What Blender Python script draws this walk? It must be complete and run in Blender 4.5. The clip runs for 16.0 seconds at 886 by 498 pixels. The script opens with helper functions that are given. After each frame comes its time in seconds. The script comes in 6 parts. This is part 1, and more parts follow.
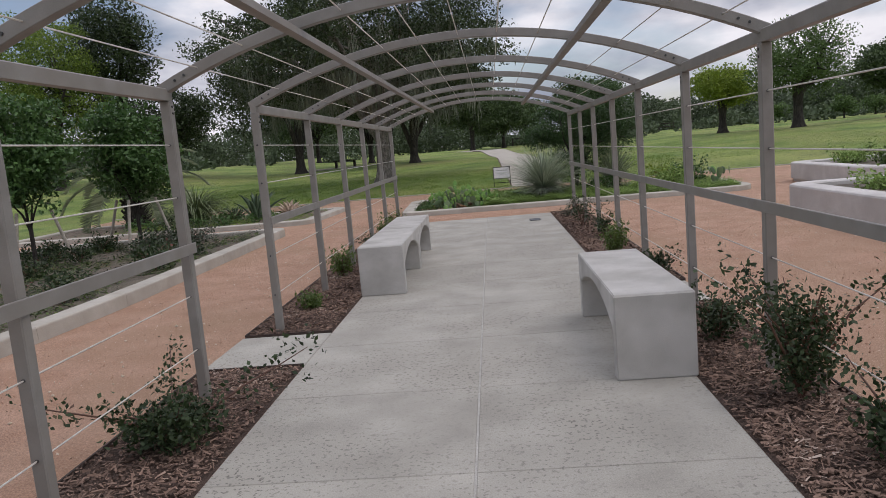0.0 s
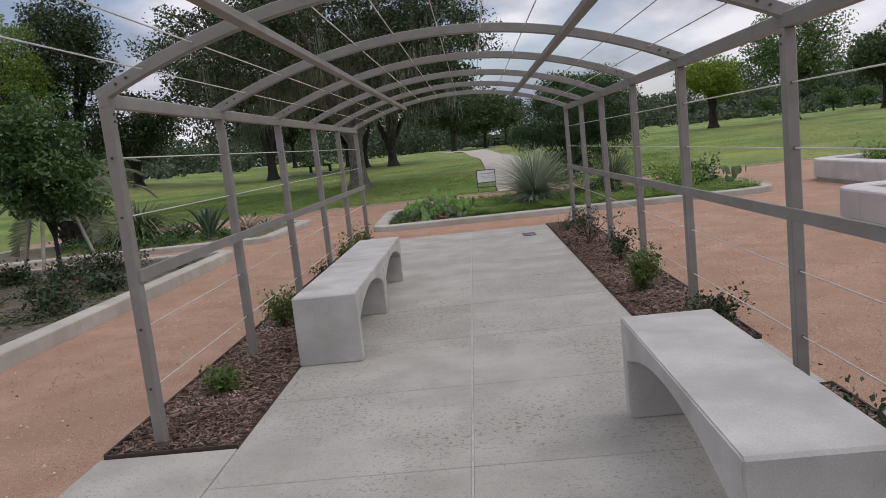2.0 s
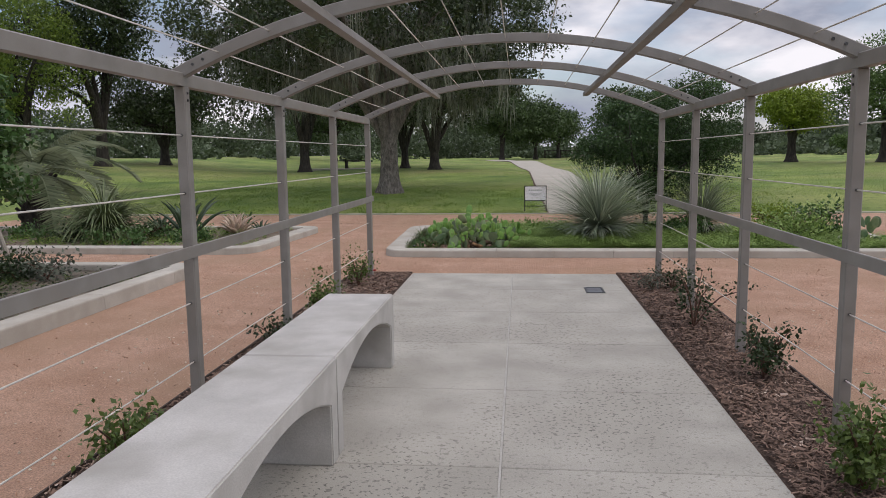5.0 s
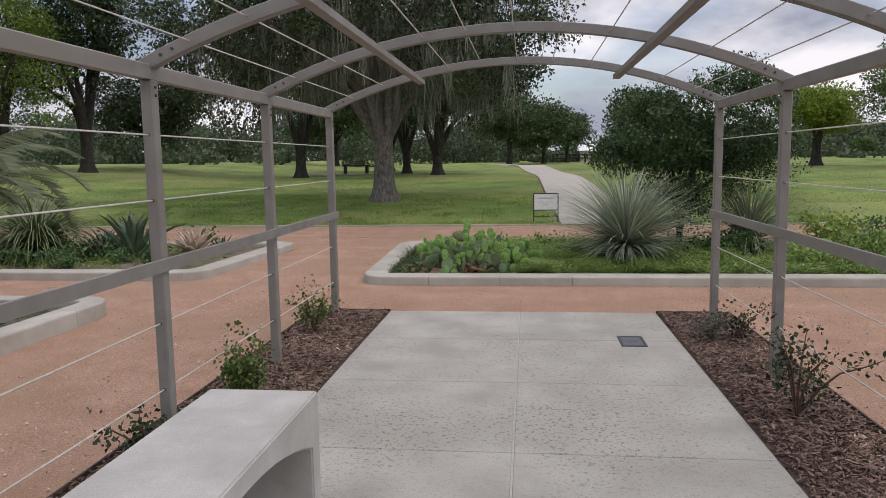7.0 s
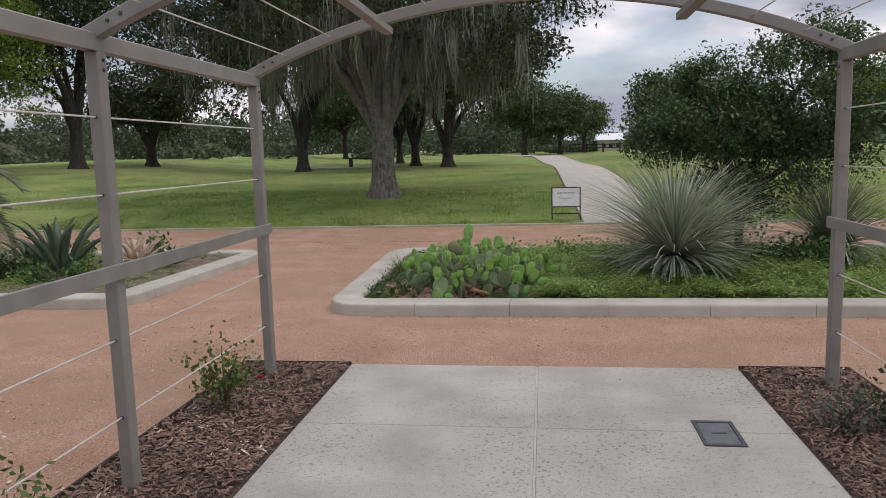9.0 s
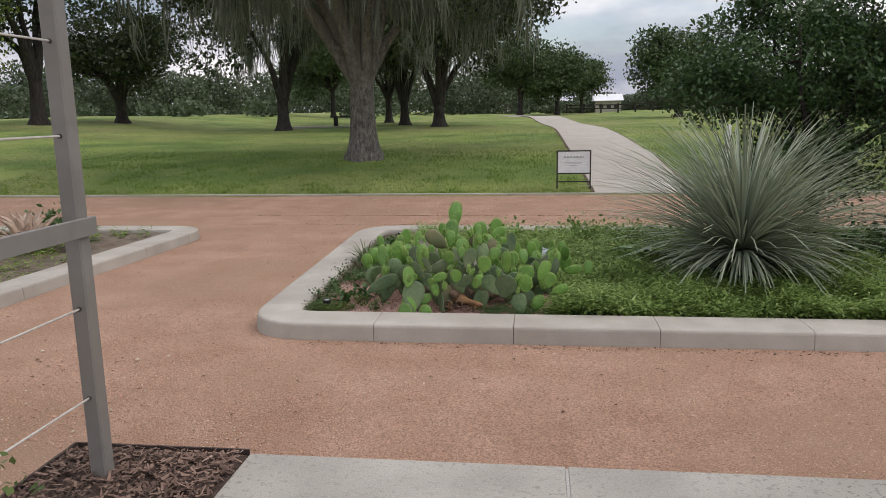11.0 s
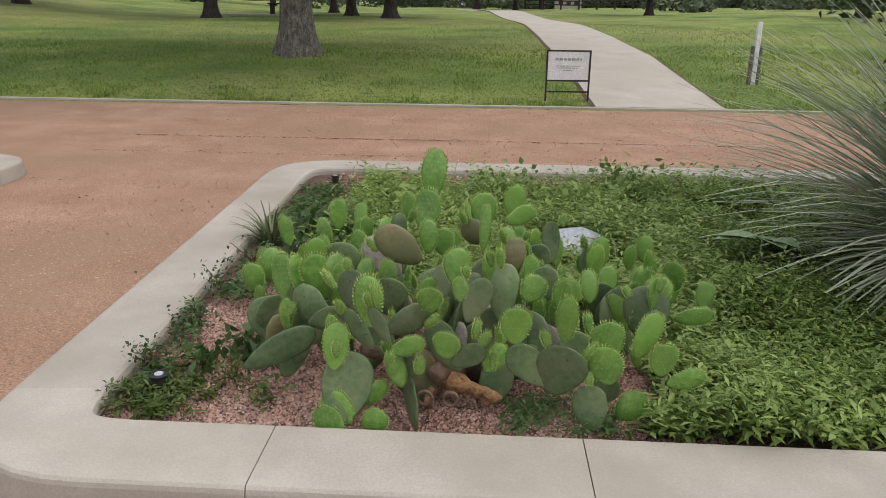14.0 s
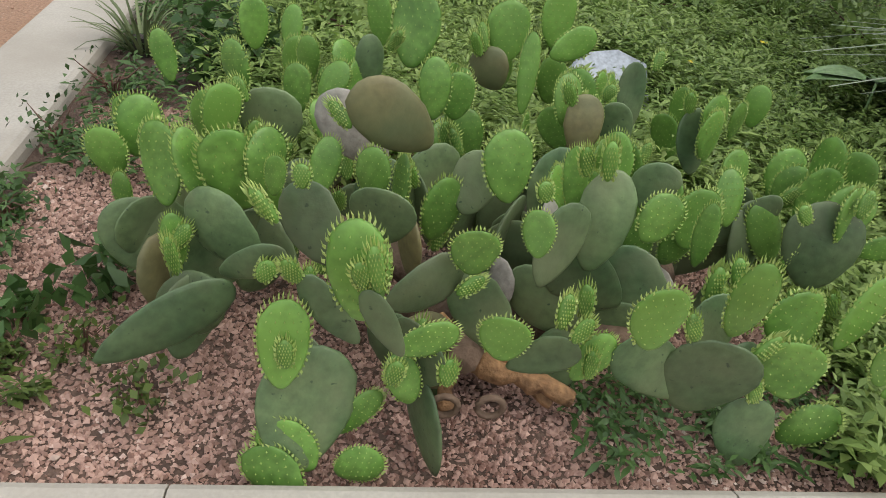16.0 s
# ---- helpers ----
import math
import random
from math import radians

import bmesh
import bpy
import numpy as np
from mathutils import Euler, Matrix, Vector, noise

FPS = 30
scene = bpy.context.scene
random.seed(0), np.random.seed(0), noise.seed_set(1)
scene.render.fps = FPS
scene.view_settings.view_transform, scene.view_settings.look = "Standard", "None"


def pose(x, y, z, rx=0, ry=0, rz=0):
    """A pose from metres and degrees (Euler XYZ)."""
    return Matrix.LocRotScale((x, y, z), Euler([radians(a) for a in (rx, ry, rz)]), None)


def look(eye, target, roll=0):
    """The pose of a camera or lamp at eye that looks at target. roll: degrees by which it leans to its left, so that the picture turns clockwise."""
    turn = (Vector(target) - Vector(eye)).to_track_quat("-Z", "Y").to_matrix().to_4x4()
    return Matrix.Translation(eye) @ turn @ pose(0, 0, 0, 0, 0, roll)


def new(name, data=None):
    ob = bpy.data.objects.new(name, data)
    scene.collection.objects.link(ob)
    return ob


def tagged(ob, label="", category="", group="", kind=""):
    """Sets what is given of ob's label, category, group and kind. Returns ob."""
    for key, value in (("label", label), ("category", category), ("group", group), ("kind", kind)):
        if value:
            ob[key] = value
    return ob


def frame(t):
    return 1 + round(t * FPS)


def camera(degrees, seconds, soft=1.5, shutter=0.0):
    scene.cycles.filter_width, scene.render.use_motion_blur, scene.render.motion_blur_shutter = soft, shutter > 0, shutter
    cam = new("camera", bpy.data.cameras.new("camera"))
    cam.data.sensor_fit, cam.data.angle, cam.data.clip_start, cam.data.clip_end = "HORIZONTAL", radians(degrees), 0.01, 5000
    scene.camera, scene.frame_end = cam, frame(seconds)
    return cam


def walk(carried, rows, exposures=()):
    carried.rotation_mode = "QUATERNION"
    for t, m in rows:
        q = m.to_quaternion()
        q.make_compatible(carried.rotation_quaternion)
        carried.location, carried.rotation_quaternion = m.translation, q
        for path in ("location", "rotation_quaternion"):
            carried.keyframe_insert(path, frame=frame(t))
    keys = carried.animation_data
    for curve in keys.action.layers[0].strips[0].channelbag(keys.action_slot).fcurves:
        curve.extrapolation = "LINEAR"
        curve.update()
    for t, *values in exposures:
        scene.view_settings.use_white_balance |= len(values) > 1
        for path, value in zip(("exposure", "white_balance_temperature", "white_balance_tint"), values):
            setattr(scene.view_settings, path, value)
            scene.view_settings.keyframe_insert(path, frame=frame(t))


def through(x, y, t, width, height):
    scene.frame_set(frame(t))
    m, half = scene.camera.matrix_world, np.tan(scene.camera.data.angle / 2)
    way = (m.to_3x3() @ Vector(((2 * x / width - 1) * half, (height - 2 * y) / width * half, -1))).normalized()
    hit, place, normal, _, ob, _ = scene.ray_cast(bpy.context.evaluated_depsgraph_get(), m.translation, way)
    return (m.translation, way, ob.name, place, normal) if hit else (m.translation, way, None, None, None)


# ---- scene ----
cam = camera(62.2, 16.0, soft=0.65)
PATH = [
    (0, (0.015, -0.025, 1.445), (-0.134, 1.951, 1.176), -5.0),
    (0.5, (-0.042, 0.521, 1.459), (-0.185, 2.498, 1.194), -4.8),
    (1, (-0.053, 1.093, 1.466), (-0.176, 3.072, 1.201), -5.8),
    (1.5, (-0.033, 1.634, 1.471), (-0.149, 3.613, 1.202), -5.8),
    (2, (-0.016, 2.204, 1.476), (-0.121, 4.183, 1.205), -6.2),
    (2.5, (-0.011, 2.747, 1.48), (-0.116, 4.727, 1.218), -3.1),
    (3, (-0.025, 3.326, 1.479), (-0.139, 5.306, 1.223), -0.9),
    (3.5, (-0.054, 3.91, 1.467), (-0.205, 5.888, 1.21), -0.3),
    (4, (-0.076, 4.489, 1.481), (-0.246, 6.464, 1.219), -0.4),
    (4.5, (-0.074, 5.076, 1.486), (-0.257, 7.051, 1.228), -0.7),
    (5, (-0.068, 5.622, 1.481), (-0.276, 7.595, 1.229), -0.7),
    (7.5, (-0.094, 8.324, 1.459), (-0.336, 10.295, 1.223), -1.0),
    (8, (-0.101, 8.88, 1.45), (-0.368, 10.848, 1.217), -1.1),
    (8.5, (-0.096, 9.43, 1.433), (-0.376, 11.395, 1.186), -1.3),
    (9, (-0.107, 10.004, 1.426), (-0.38, 11.969, 1.166), -1.6),
    (11.5, (-0.363, 12.645, 1.331), (-0.607, 14.595, 0.956), -0.8),
    (12, (-0.457, 13.161, 1.323), (-0.685, 15.113, 0.948), -0.7),
    (12.5, (-0.517, 13.641, 1.297), (-0.735, 15.592, 0.917), -0.6),
    (13, (-0.592, 14.082, 1.261), (-0.789, 16.026, 0.834), -0.3),
    (13.5, (-0.655, 14.475, 1.232), (-0.778, 16.398, 0.695), -0.1),
    (14, (-0.696, 14.856, 1.204), (-0.806, 16.752, 0.577), 0.6),
    (14.5, (-0.79, 15.213, 1.125), (-0.789, 17.066, 0.371), 2.6),
    (15, (-0.891, 15.524, 1.085), (-0.783, 17.336, 0.247), 3.8),
    (15.5, (-0.947, 15.799, 1.035), (-0.797, 17.555, 0.088), 4.5),
    (16, (-0.978, 15.931, 1.001), (-0.793, 17.563, -0.14), 6.1),
]
walk(cam, [(t, look(eye, target, roll)) for t, eye, target, roll in PATH], [(0, 0.01, 6620, 15.5), (2.5, 0.0, 6620, 15.5), (5, 0.13, 6700, 15.5), (9, 0.16, 6800, 15.5), (11.5, 0.28, 6900, 14.5), (12.5, 0.34, 6950, 14), (14.5, 0.40, 7150, 13.5), (15.5, 0.58, 7050, 10), (16, 0.60, 7050, 9.5)])

# ---- world and sun ----
world = bpy.data.worlds.new("cloudy_sky")
scene.world = world
world.use_nodes = True
wn, wl = world.node_tree.nodes, world.node_tree.links
wn.clear()
w_out = wn.new("ShaderNodeOutputWorld")
w_sky = wn.new("ShaderNodeTexSky")
w_sky.sky_type = "NISHITA"
w_sky.sun_disc = False
w_sky.sun_elevation, w_sky.sun_rotation = radians(58), radians(80)
w_skybg = wn.new("ShaderNodeBackground")
w_skybg.inputs["Strength"].default_value = 0.11
w_cloudbg = wn.new("ShaderNodeBackground")
w_tc = wn.new("ShaderNodeTexCoord")
w_map = wn.new("ShaderNodeMapping")
w_map.inputs["Scale"].default_value = (1.0, 1.0, 2.6)
w_n1 = wn.new("ShaderNodeTexNoise")
w_n1.inputs["Scale"].default_value = 2.6
w_n1.inputs["Detail"].default_value = 8
w_n1.inputs["Roughness"].default_value = 0.55
w_r1 = wn.new("ShaderNodeValToRGB")
w_r1.color_ramp.elements[0].position, w_r1.color_ramp.elements[1].position = 0.34, 0.52
w_n2 = wn.new("ShaderNodeTexNoise")
w_n2.inputs["Scale"].default_value = 4.0
w_n2.inputs["Detail"].default_value = 7
w_r2 = wn.new("ShaderNodeValToRGB")
w_r2.color_ramp.elements[0].position, w_r2.color_ramp.elements[1].position = 0.41, 0.60
w_r2.color_ramp.elements[0].color = (0.37, 0.42, 0.53, 1)
w_r2.color_ramp.elements[1].color = (1.0, 1.02, 1.08, 1)
w_mix = wn.new("ShaderNodeMixShader")
# overcast clouds are brighter overhead than near the horizon
w_sep = wn.new("ShaderNodeSeparateXYZ")
w_lift = wn.new("ShaderNodeMapRange")
w_lift.inputs["From Min"].default_value, w_lift.inputs["From Max"].default_value = 0.25, 1.0
w_lift.inputs["To Min"].default_value, w_lift.inputs["To Max"].default_value = 0.84, 1.75
wl.new(w_tc.outputs["Generated"], w_sep.inputs["Vector"])
wl.new(w_sep.outputs["Z"], w_lift.inputs["Value"])
wl.new(w_lift.outputs["Result"], w_cloudbg.inputs["Strength"])
wl.new(w_tc.outputs["Generated"], w_map.inputs["Vector"])
wl.new(w_map.outputs["Vector"], w_n1.inputs["Vector"])
wl.new(w_map.outputs["Vector"], w_n2.inputs["Vector"])
wl.new(w_n1.outputs["Fac"], w_r1.inputs["Fac"])
wl.new(w_n2.outputs["Fac"], w_r2.inputs["Fac"])
wl.new(w_r2.outputs["Color"], w_cloudbg.inputs["Color"])
wl.new(w_sky.outputs["Color"], w_skybg.inputs["Color"])
wl.new(w_r1.outputs["Color"], w_mix.inputs["Fac"])
wl.new(w_skybg.outputs["Background"], w_mix.inputs[1])
wl.new(w_cloudbg.outputs["Background"], w_mix.inputs[2])
wl.new(w_mix.outputs["Shader"], w_out.inputs["Surface"])

sun_data = bpy.data.lights.new("sun", "SUN")
sun_data.energy, sun_data.angle, sun_data.color = 0.95, radians(50), (1.0, 0.95, 0.88)
sun = new("sun", sun_data)
sun.matrix_world = look((30, -5, 48), (0, 0, 0))


# ---- materials ----
def nodes_of(name):
    m = bpy.data.materials.new(name)
    m.use_nodes = True
    return m, m.node_tree.nodes, m.node_tree.links, m.node_tree.nodes["Principled BSDF"]


def surface(name, c1, c2, scale=8.0, fine=90.0, rough=0.85, bump=0.3, bump_dist=0.004, big=0.7, stain=None, metal=0.0,
            specks=None, vary=0.0, speck_scale=120.0, speck_at=0.68, specks2=None, grit=(0.72, 1.22), patchy=False, upright=1.0):
    """Two colours mixed by a coarse noise, fine grain on top, large stains, small dark specks, relief."""
    m, n, l, b = nodes_of(name)
    geo = n.new("ShaderNodeNewGeometry")
    place = geo.outputs["Position"]
    if upright != 1.0:
        stretch = n.new("ShaderNodeMapping")
        stretch.inputs["Scale"].default_value = (1.0, 1.0, upright)
        l.new(place, stretch.inputs["Vector"])
        place = stretch.outputs["Vector"]
    coarse, grain, wide = (n.new("ShaderNodeTexNoise") for _ in range(3))
    for tex, sc, det in ((coarse, scale, 6), (grain, fine, 4), (wide, big, 5)):
        tex.inputs["Scale"].default_value, tex.inputs["Detail"].default_value = sc, det
        l.new(place, tex.inputs["Vector"])
    ramp = n.new("ShaderNodeValToRGB")
    ramp.color_ramp.elements[0].position, ramp.color_ramp.elements[1].position = 0.32, 0.68
    ramp.color_ramp.elements[0].color, ramp.color_ramp.elements[1].color = (*c1, 1), (*c2, 1)
    l.new(coarse.outputs["Fac"], ramp.inputs["Fac"])
    g = n.new("ShaderNodeMapRange")
    g.inputs["From Min"].default_value, g.inputs["From Max"].default_value = 0.25, 0.75
    g.inputs["To Min"].default_value, g.inputs["To Max"].default_value = grit
    l.new(grain.outputs["Fac"], g.inputs["Value"])
    mul = n.new("ShaderNodeMix")
    mul.data_type, mul.blend_type = "RGBA", "MULTIPLY"
    mul.inputs[0].default_value = 1.0
    l.new(ramp.outputs["Color"], mul.inputs[6])
    l.new(g.outputs["Result"], mul.inputs[7])
    colour = mul.outputs[2]
    if stain:
        sr = n.new("ShaderNodeValToRGB")
        sr.color_ramp.elements[0].position, sr.color_ramp.elements[1].position = 0.45, 0.72
        l.new(wide.outputs["Fac"], sr.inputs["Fac"])
        mx = n.new("ShaderNodeMix")
        mx.data_type = "RGBA"
        l.new(sr.outputs["Color"], mx.inputs[0])
        l.new(colour, mx.inputs[6])
        mx.inputs[7].default_value = (*stain, 1)
        colour = mx.outputs[2]
    for specks, speck_scale, speck_at in [(c, s, a) for c, s, a in ((specks, speck_scale, speck_at), (specks2, speck_scale * 0.63, speck_at)) if c]:
        v = n.new("ShaderNodeTexNoise")
        v.inputs["Scale"].default_value, v.inputs["Detail"].default_value = speck_scale, 2
        l.new(geo.outputs["Position"], v.inputs["Vector"])
        vr = n.new("ShaderNodeValToRGB")
        vr.color_ramp.elements[0].position, vr.color_ramp.elements[1].position = speck_at, speck_at + 0.05
        l.new(v.outputs["Fac"], vr.inputs["Fac"])
        mx = n.new("ShaderNodeMix")
        mx.data_type = "RGBA"
        fac = vr.outputs["Color"]
        if patchy:
            pr_ = n.new("ShaderNodeMapRange")
            pr_.inputs["From Min"].default_value, pr_.inputs["From Max"].default_value = 0.42, 0.62
            pr_.inputs["To Min"].default_value = 0.22
            l.new(wide.outputs["Fac"], pr_.inputs["Value"])
            mm = n.new("ShaderNodeMath")
            mm.operation = "MULTIPLY"
            l.new(fac, mm.inputs[0])
            l.new(pr_.outputs["Result"], mm.inputs[1])
            fac = mm.outputs["Value"]
        l.new(fac, mx.inputs[0])
        l.new(colour, mx.inputs[6])
        mx.inputs[7].default_value = (*specks, 1)
        colour = mx.outputs[2]
    if vary:
        oi = n.new("ShaderNodeObjectInfo")
        vr = n.new("ShaderNodeMapRange")
        vr.inputs["To Min"].default_value, vr.inputs["To Max"].default_value = 1 - vary, 1 + vary
        l.new(oi.outputs["Random"], vr.inputs["Value"])
        mx = n.new("ShaderNodeMix")
        mx.data_type, mx.blend_type = "RGBA", "MULTIPLY"
        mx.inputs[0].default_value = 1.0
        l.new(colour, mx.inputs[6])
        l.new(vr.outputs["Result"], mx.inputs[7])
        colour = mx.outputs[2]
    l.new(colour, b.inputs["Base Color"])
    b.inputs["Roughness"].default_value, b.inputs["Metallic"].default_value = rough, metal
    bp = n.new("ShaderNodeBump")
    bp.inputs["Strength"].default_value, bp.inputs["Distance"].default_value = bump, bump_dist
    l.new(grain.outputs["Fac"], bp.inputs["Height"])
    l.new(bp.outputs["Normal"], b.inputs["Normal"])
    return m


def foliage(name, dark, light, rough=0.5, through=0.25, third=None, blotch=1.1):
    """Leaves: each island takes its own tone; light passes through a little."""
    m, n, l, b = nodes_of(name)
    geo = n.new("ShaderNodeNewGeometry")
    ramp = n.new("ShaderNodeValToRGB")
    ramp.color_ramp.elements[0].color, ramp.color_ramp.elements[1].color = (*dark, 1), (*light, 1)
    if third:
        e = ramp.color_ramp.elements.new(0.86)
        e.color = (*light, 1)
        ramp.color_ramp.elements[2].color = (*third, 1)
    noise_tex = n.new("ShaderNodeTexNoise")
    noise_tex.inputs["Scale"].default_value, noise_tex.inputs["Detail"].default_value = 1.3, 3
    l.new(geo.outputs["Position"], noise_tex.inputs["Vector"])
    add = n.new("ShaderNodeMath")
    add.operation = "MULTIPLY_ADD"
    add.inputs[1].default_value = 0.7
    l.new(geo.outputs["Random Per Island"], add.inputs[0])
    sub = n.new("ShaderNodeMath")
    sub.operation = "MULTIPLY_ADD"
    sub.inputs[1].default_value, sub.inputs[2].default_value = blotch, 0.15 - blotch * 0.5
    l.new(noise_tex.outputs["Fac"], sub.inputs[0])
    l.new(sub.outputs["Value"], add.inputs[2])
    l.new(add.outputs["Value"], ramp.inputs["Fac"])
    l.new(ramp.outputs["Color"], b.inputs["Base Color"])
    b.inputs["Roughness"].default_value = rough
    b.inputs["Specular IOR Level"].default_value = 0.35
    tr = n.new("ShaderNodeBsdfTranslucent")
    l.new(ramp.outputs["Color"], tr.inputs["Color"])
    mix = n.new("ShaderNodeMixShader")
    mix.inputs["Fac"].default_value = through
    l.new(b.outputs["BSDF"], mix.inputs[1])
    l.new(tr.outputs["BSDF"], mix.inputs[2])
    l.new(mix.outputs["Shader"], n["Material Output"].inputs["Surface"])
    return m


M_PAD = surface("pitted_concrete", (0.325, 0.308, 0.268), (0.44, 0.42, 0.37), 2.2, 140, 0.9, 0.6, 0.004, 0.8, grit=(0.80, 1.16),
                stain=(0.35, 0.33, 0.285), specks=(0.14, 0.132, 0.112), vary=0.04, speck_scale=46, speck_at=0.606, specks2=(0.21, 0.20, 0.172), patchy=True)
M_JOINT = surface("joint_fill", (0.24, 0.225, 0.20), (0.33, 0.31, 0.28), 20, 200)
M_SEAM = surface("pale_seam", (0.38, 0.365, 0.33), (0.48, 0.465, 0.43), 12, 200, stain=(0.36, 0.34, 0.30), big=2.5)
M_BENCH = surface("cast_concrete", (0.425, 0.412, 0.385), (0.53, 0.515, 0.485), 4, 150, 0.88, 0.3, 0.003, 2.6, stain=(0.345, 0.33, 0.298), grit=(0.86, 1.10))
M_KERB = surface("kerb_concrete", (0.385, 0.36, 0.312), (0.46, 0.432, 0.378), 5, 150, 0.9, 0.3, 0.003, 1.8, stain=(0.335, 0.305, 0.255), vary=0.05, grit=(0.88, 1.09))
M_GRANITE = surface("crushed_granite", (0.39, 0.228, 0.15), (0.49, 0.31, 0.218), 2.4, 110, 0.97, 1.0, 0.018, 0.55, grit=(0.52, 1.42),
                    stain=(0.36, 0.228, 0.145), specks=(0.66, 0.50, 0.39), speck_scale=70, speck_at=0.65, patchy=True)
M_STEEL = surface("taupe_steel", (0.198, 0.187, 0.170), (0.252, 0.240, 0.221), 7, 220, 0.5, 0.05, 0.001, 1.5, stain=(0.22, 0.20, 0.175), grit=(0.92, 1.06))
M_BOLT = surface("bolt_steel", (0.05, 0.05, 0.05), (0.10, 0.10, 0.10), 30, 300, 0.4, 0.1, 0.001, metal=0.7)
M_CABLE = surface("steel_cable", (0.54, 0.51, 0.455), (0.68, 0.65, 0.60), 40, 900, 0.4, 0.4, 0.001, metal=0.15)
M_EDGING = surface("rusty_edging", (0.035, 0.025, 0.02), (0.07, 0.045, 0.035), 20, 200, 0.8)
M_MULCH = surface("mulch_soil", (0.055, 0.034, 0.025), (0.12, 0.078, 0.058), 25, 120, 0.97, 1.0, 0.02)
M_DARKSOIL = surface("dark_bed_soil", (0.075, 0.048, 0.036), (0.165, 0.108, 0.082), 8, 90, 0.97, 1.0, 0.015)
M_SOIL = surface("bed_soil", (0.075, 0.062, 0.048), (0.165, 0.138, 0.105), 4, 90, 0.97, 1.0, 0.015, stain=(0.12, 0.105, 0.07))
M_LAWN = surface("lawn", (0.088, 0.160, 0.026), (0.26, 0.335, 0.076), 0.55, 34, 0.95, 1.0, 0.05, 0.16, stain=(0.285, 0.28, 0.10), grit=(0.55, 1.4),
                 specks=(0.06, 0.10, 0.022), speck_scale=9.0, speck_at=0.60, patchy=True)
M_DRYSOIL = surface("dry_soil", (0.13, 0.10, 0.075), (0.24, 0.19, 0.14), 7, 70, 0.97, 1.0, 0.02, 1.3, stain=(0.11, 0.105, 0.065))
M_PATH = surface("walk_concrete", (0.40, 0.37, 0.32), (0.48, 0.45, 0.39), 2, 90, 0.9, 0.3, 0.004, stain=(0.42, 0.38, 0.32))
M_BARK = surface("oak_bark", (0.095, 0.086, 0.073), (0.27, 0.248, 0.215), 14, 42, 0.95, 1.0, 0.05, 1.0, stain=(0.17, 0.16, 0.135), grit=(0.5, 1.4), upright=0.5)
# bark set near black: shade under the crowns is put into the colour
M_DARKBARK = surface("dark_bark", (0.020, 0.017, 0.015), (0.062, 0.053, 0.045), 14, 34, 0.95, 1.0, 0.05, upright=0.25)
M_PALEWOOD = surface("pale_stake", (0.30, 0.27, 0.22), (0.42, 0.38, 0.32), 12, 90, 0.8, 0.4, 0.003)
M_OAK = foliage("oak_leaves", (0.014, 0.026, 0.010), (0.072, 0.106, 0.041), 0.45, 0.18)
# paler copy of the oak leaves, with the haze of distance in its colour
M_OAKHAZE = foliage("far_leaves", (0.026, 0.049, 0.018), (0.105, 0.158, 0.060), 0.6, 0.2)
M_MIDTREE = foliage("mid_green_leaves", (0.042, 0.085, 0.022), (0.15, 0.235, 0.072), 0.45, 0.25)
M_LIME = foliage("lime_leaves", (0.12, 0.185, 0.022), (0.30, 0.39, 0.055), 0.5, 0.35)
M_YELLOWTREE = foliage("yellowish_leaves", (0.055, 0.105, 0.018), (0.24, 0.325, 0.058), 0.5, 0.3)
# distance haze is mixed into this leaf colour
M_HAZE = foliage("haze_tinted_leaves", (0.045, 0.068, 0.036), (0.140, 0.182, 0.105), 0.7, 0.2)
M_SHRUB = foliage("shrub_leaves", (0.030, 0.074, 0.019), (0.108, 0.203, 0.061), 0.35, 0.25)
M_ROSE = foliage("rose_leaves", (0.012, 0.024, 0.009), (0.045, 0.074, 0.025), 0.55, 0.15, third=(0.14, 0.05, 0.035))
M_ROSEYOUNG = foliage("young_rose_leaves", (0.042, 0.082, 0.018), (0.145, 0.205, 0.05), 0.4, 0.3)
M_CANE = surface("rose_cane", (0.09, 0.04, 0.03), (0.15, 0.08, 0.05), 30, 200, 0.6)
M_MOSS = foliage("spanish_moss", (0.10, 0.116, 0.086), (0.25, 0.275, 0.21), 0.9, 0.2)
M_SHRUBDARK = foliage("dark_bush_leaves", (0.022, 0.052, 0.016), (0.082, 0.150, 0.050), 0.35, 0.2)
M_COVER = foliage("cover_leaves", (0.085, 0.165, 0.032), (0.39, 0.52, 0.165), 0.45, 0.32, blotch=0.45)
M_YUCCA = foliage("blue_grey_leaves", (0.195, 0.242, 0.172), (0.485, 0.54, 0.40), 0.4, 0.12)
M_YUCCADRY = foliage("dark_strap_leaves", (0.062, 0.088, 0.037), (0.200, 0.250, 0.112), 0.45, 0.12)
M_AGAVE = surface("agave_skin", (0.055, 0.095, 0.055), (0.105, 0.15, 0.09), 6, 60, 0.45, 0.1, 0.002)
M_PINKAGAVE = surface("pale_pink_leaf", (0.50, 0.36, 0.28), (0.66, 0.53, 0.41), 8, 60, 0.5, 0.1, 0.002)
M_GRASS = foliage("grass_blades", (0.095, 0.178, 0.030), (0.275, 0.375, 0.090), 0.6, 0.3, third=(0.26, 0.24, 0.10))
M_PLANTER = surface("planter_concrete", (0.50, 0.475, 0.45), (0.60, 0.575, 0.55), 4, 110, 0.85, 0.2, 0.003, 1.2, stain=(0.44, 0.42, 0.40))


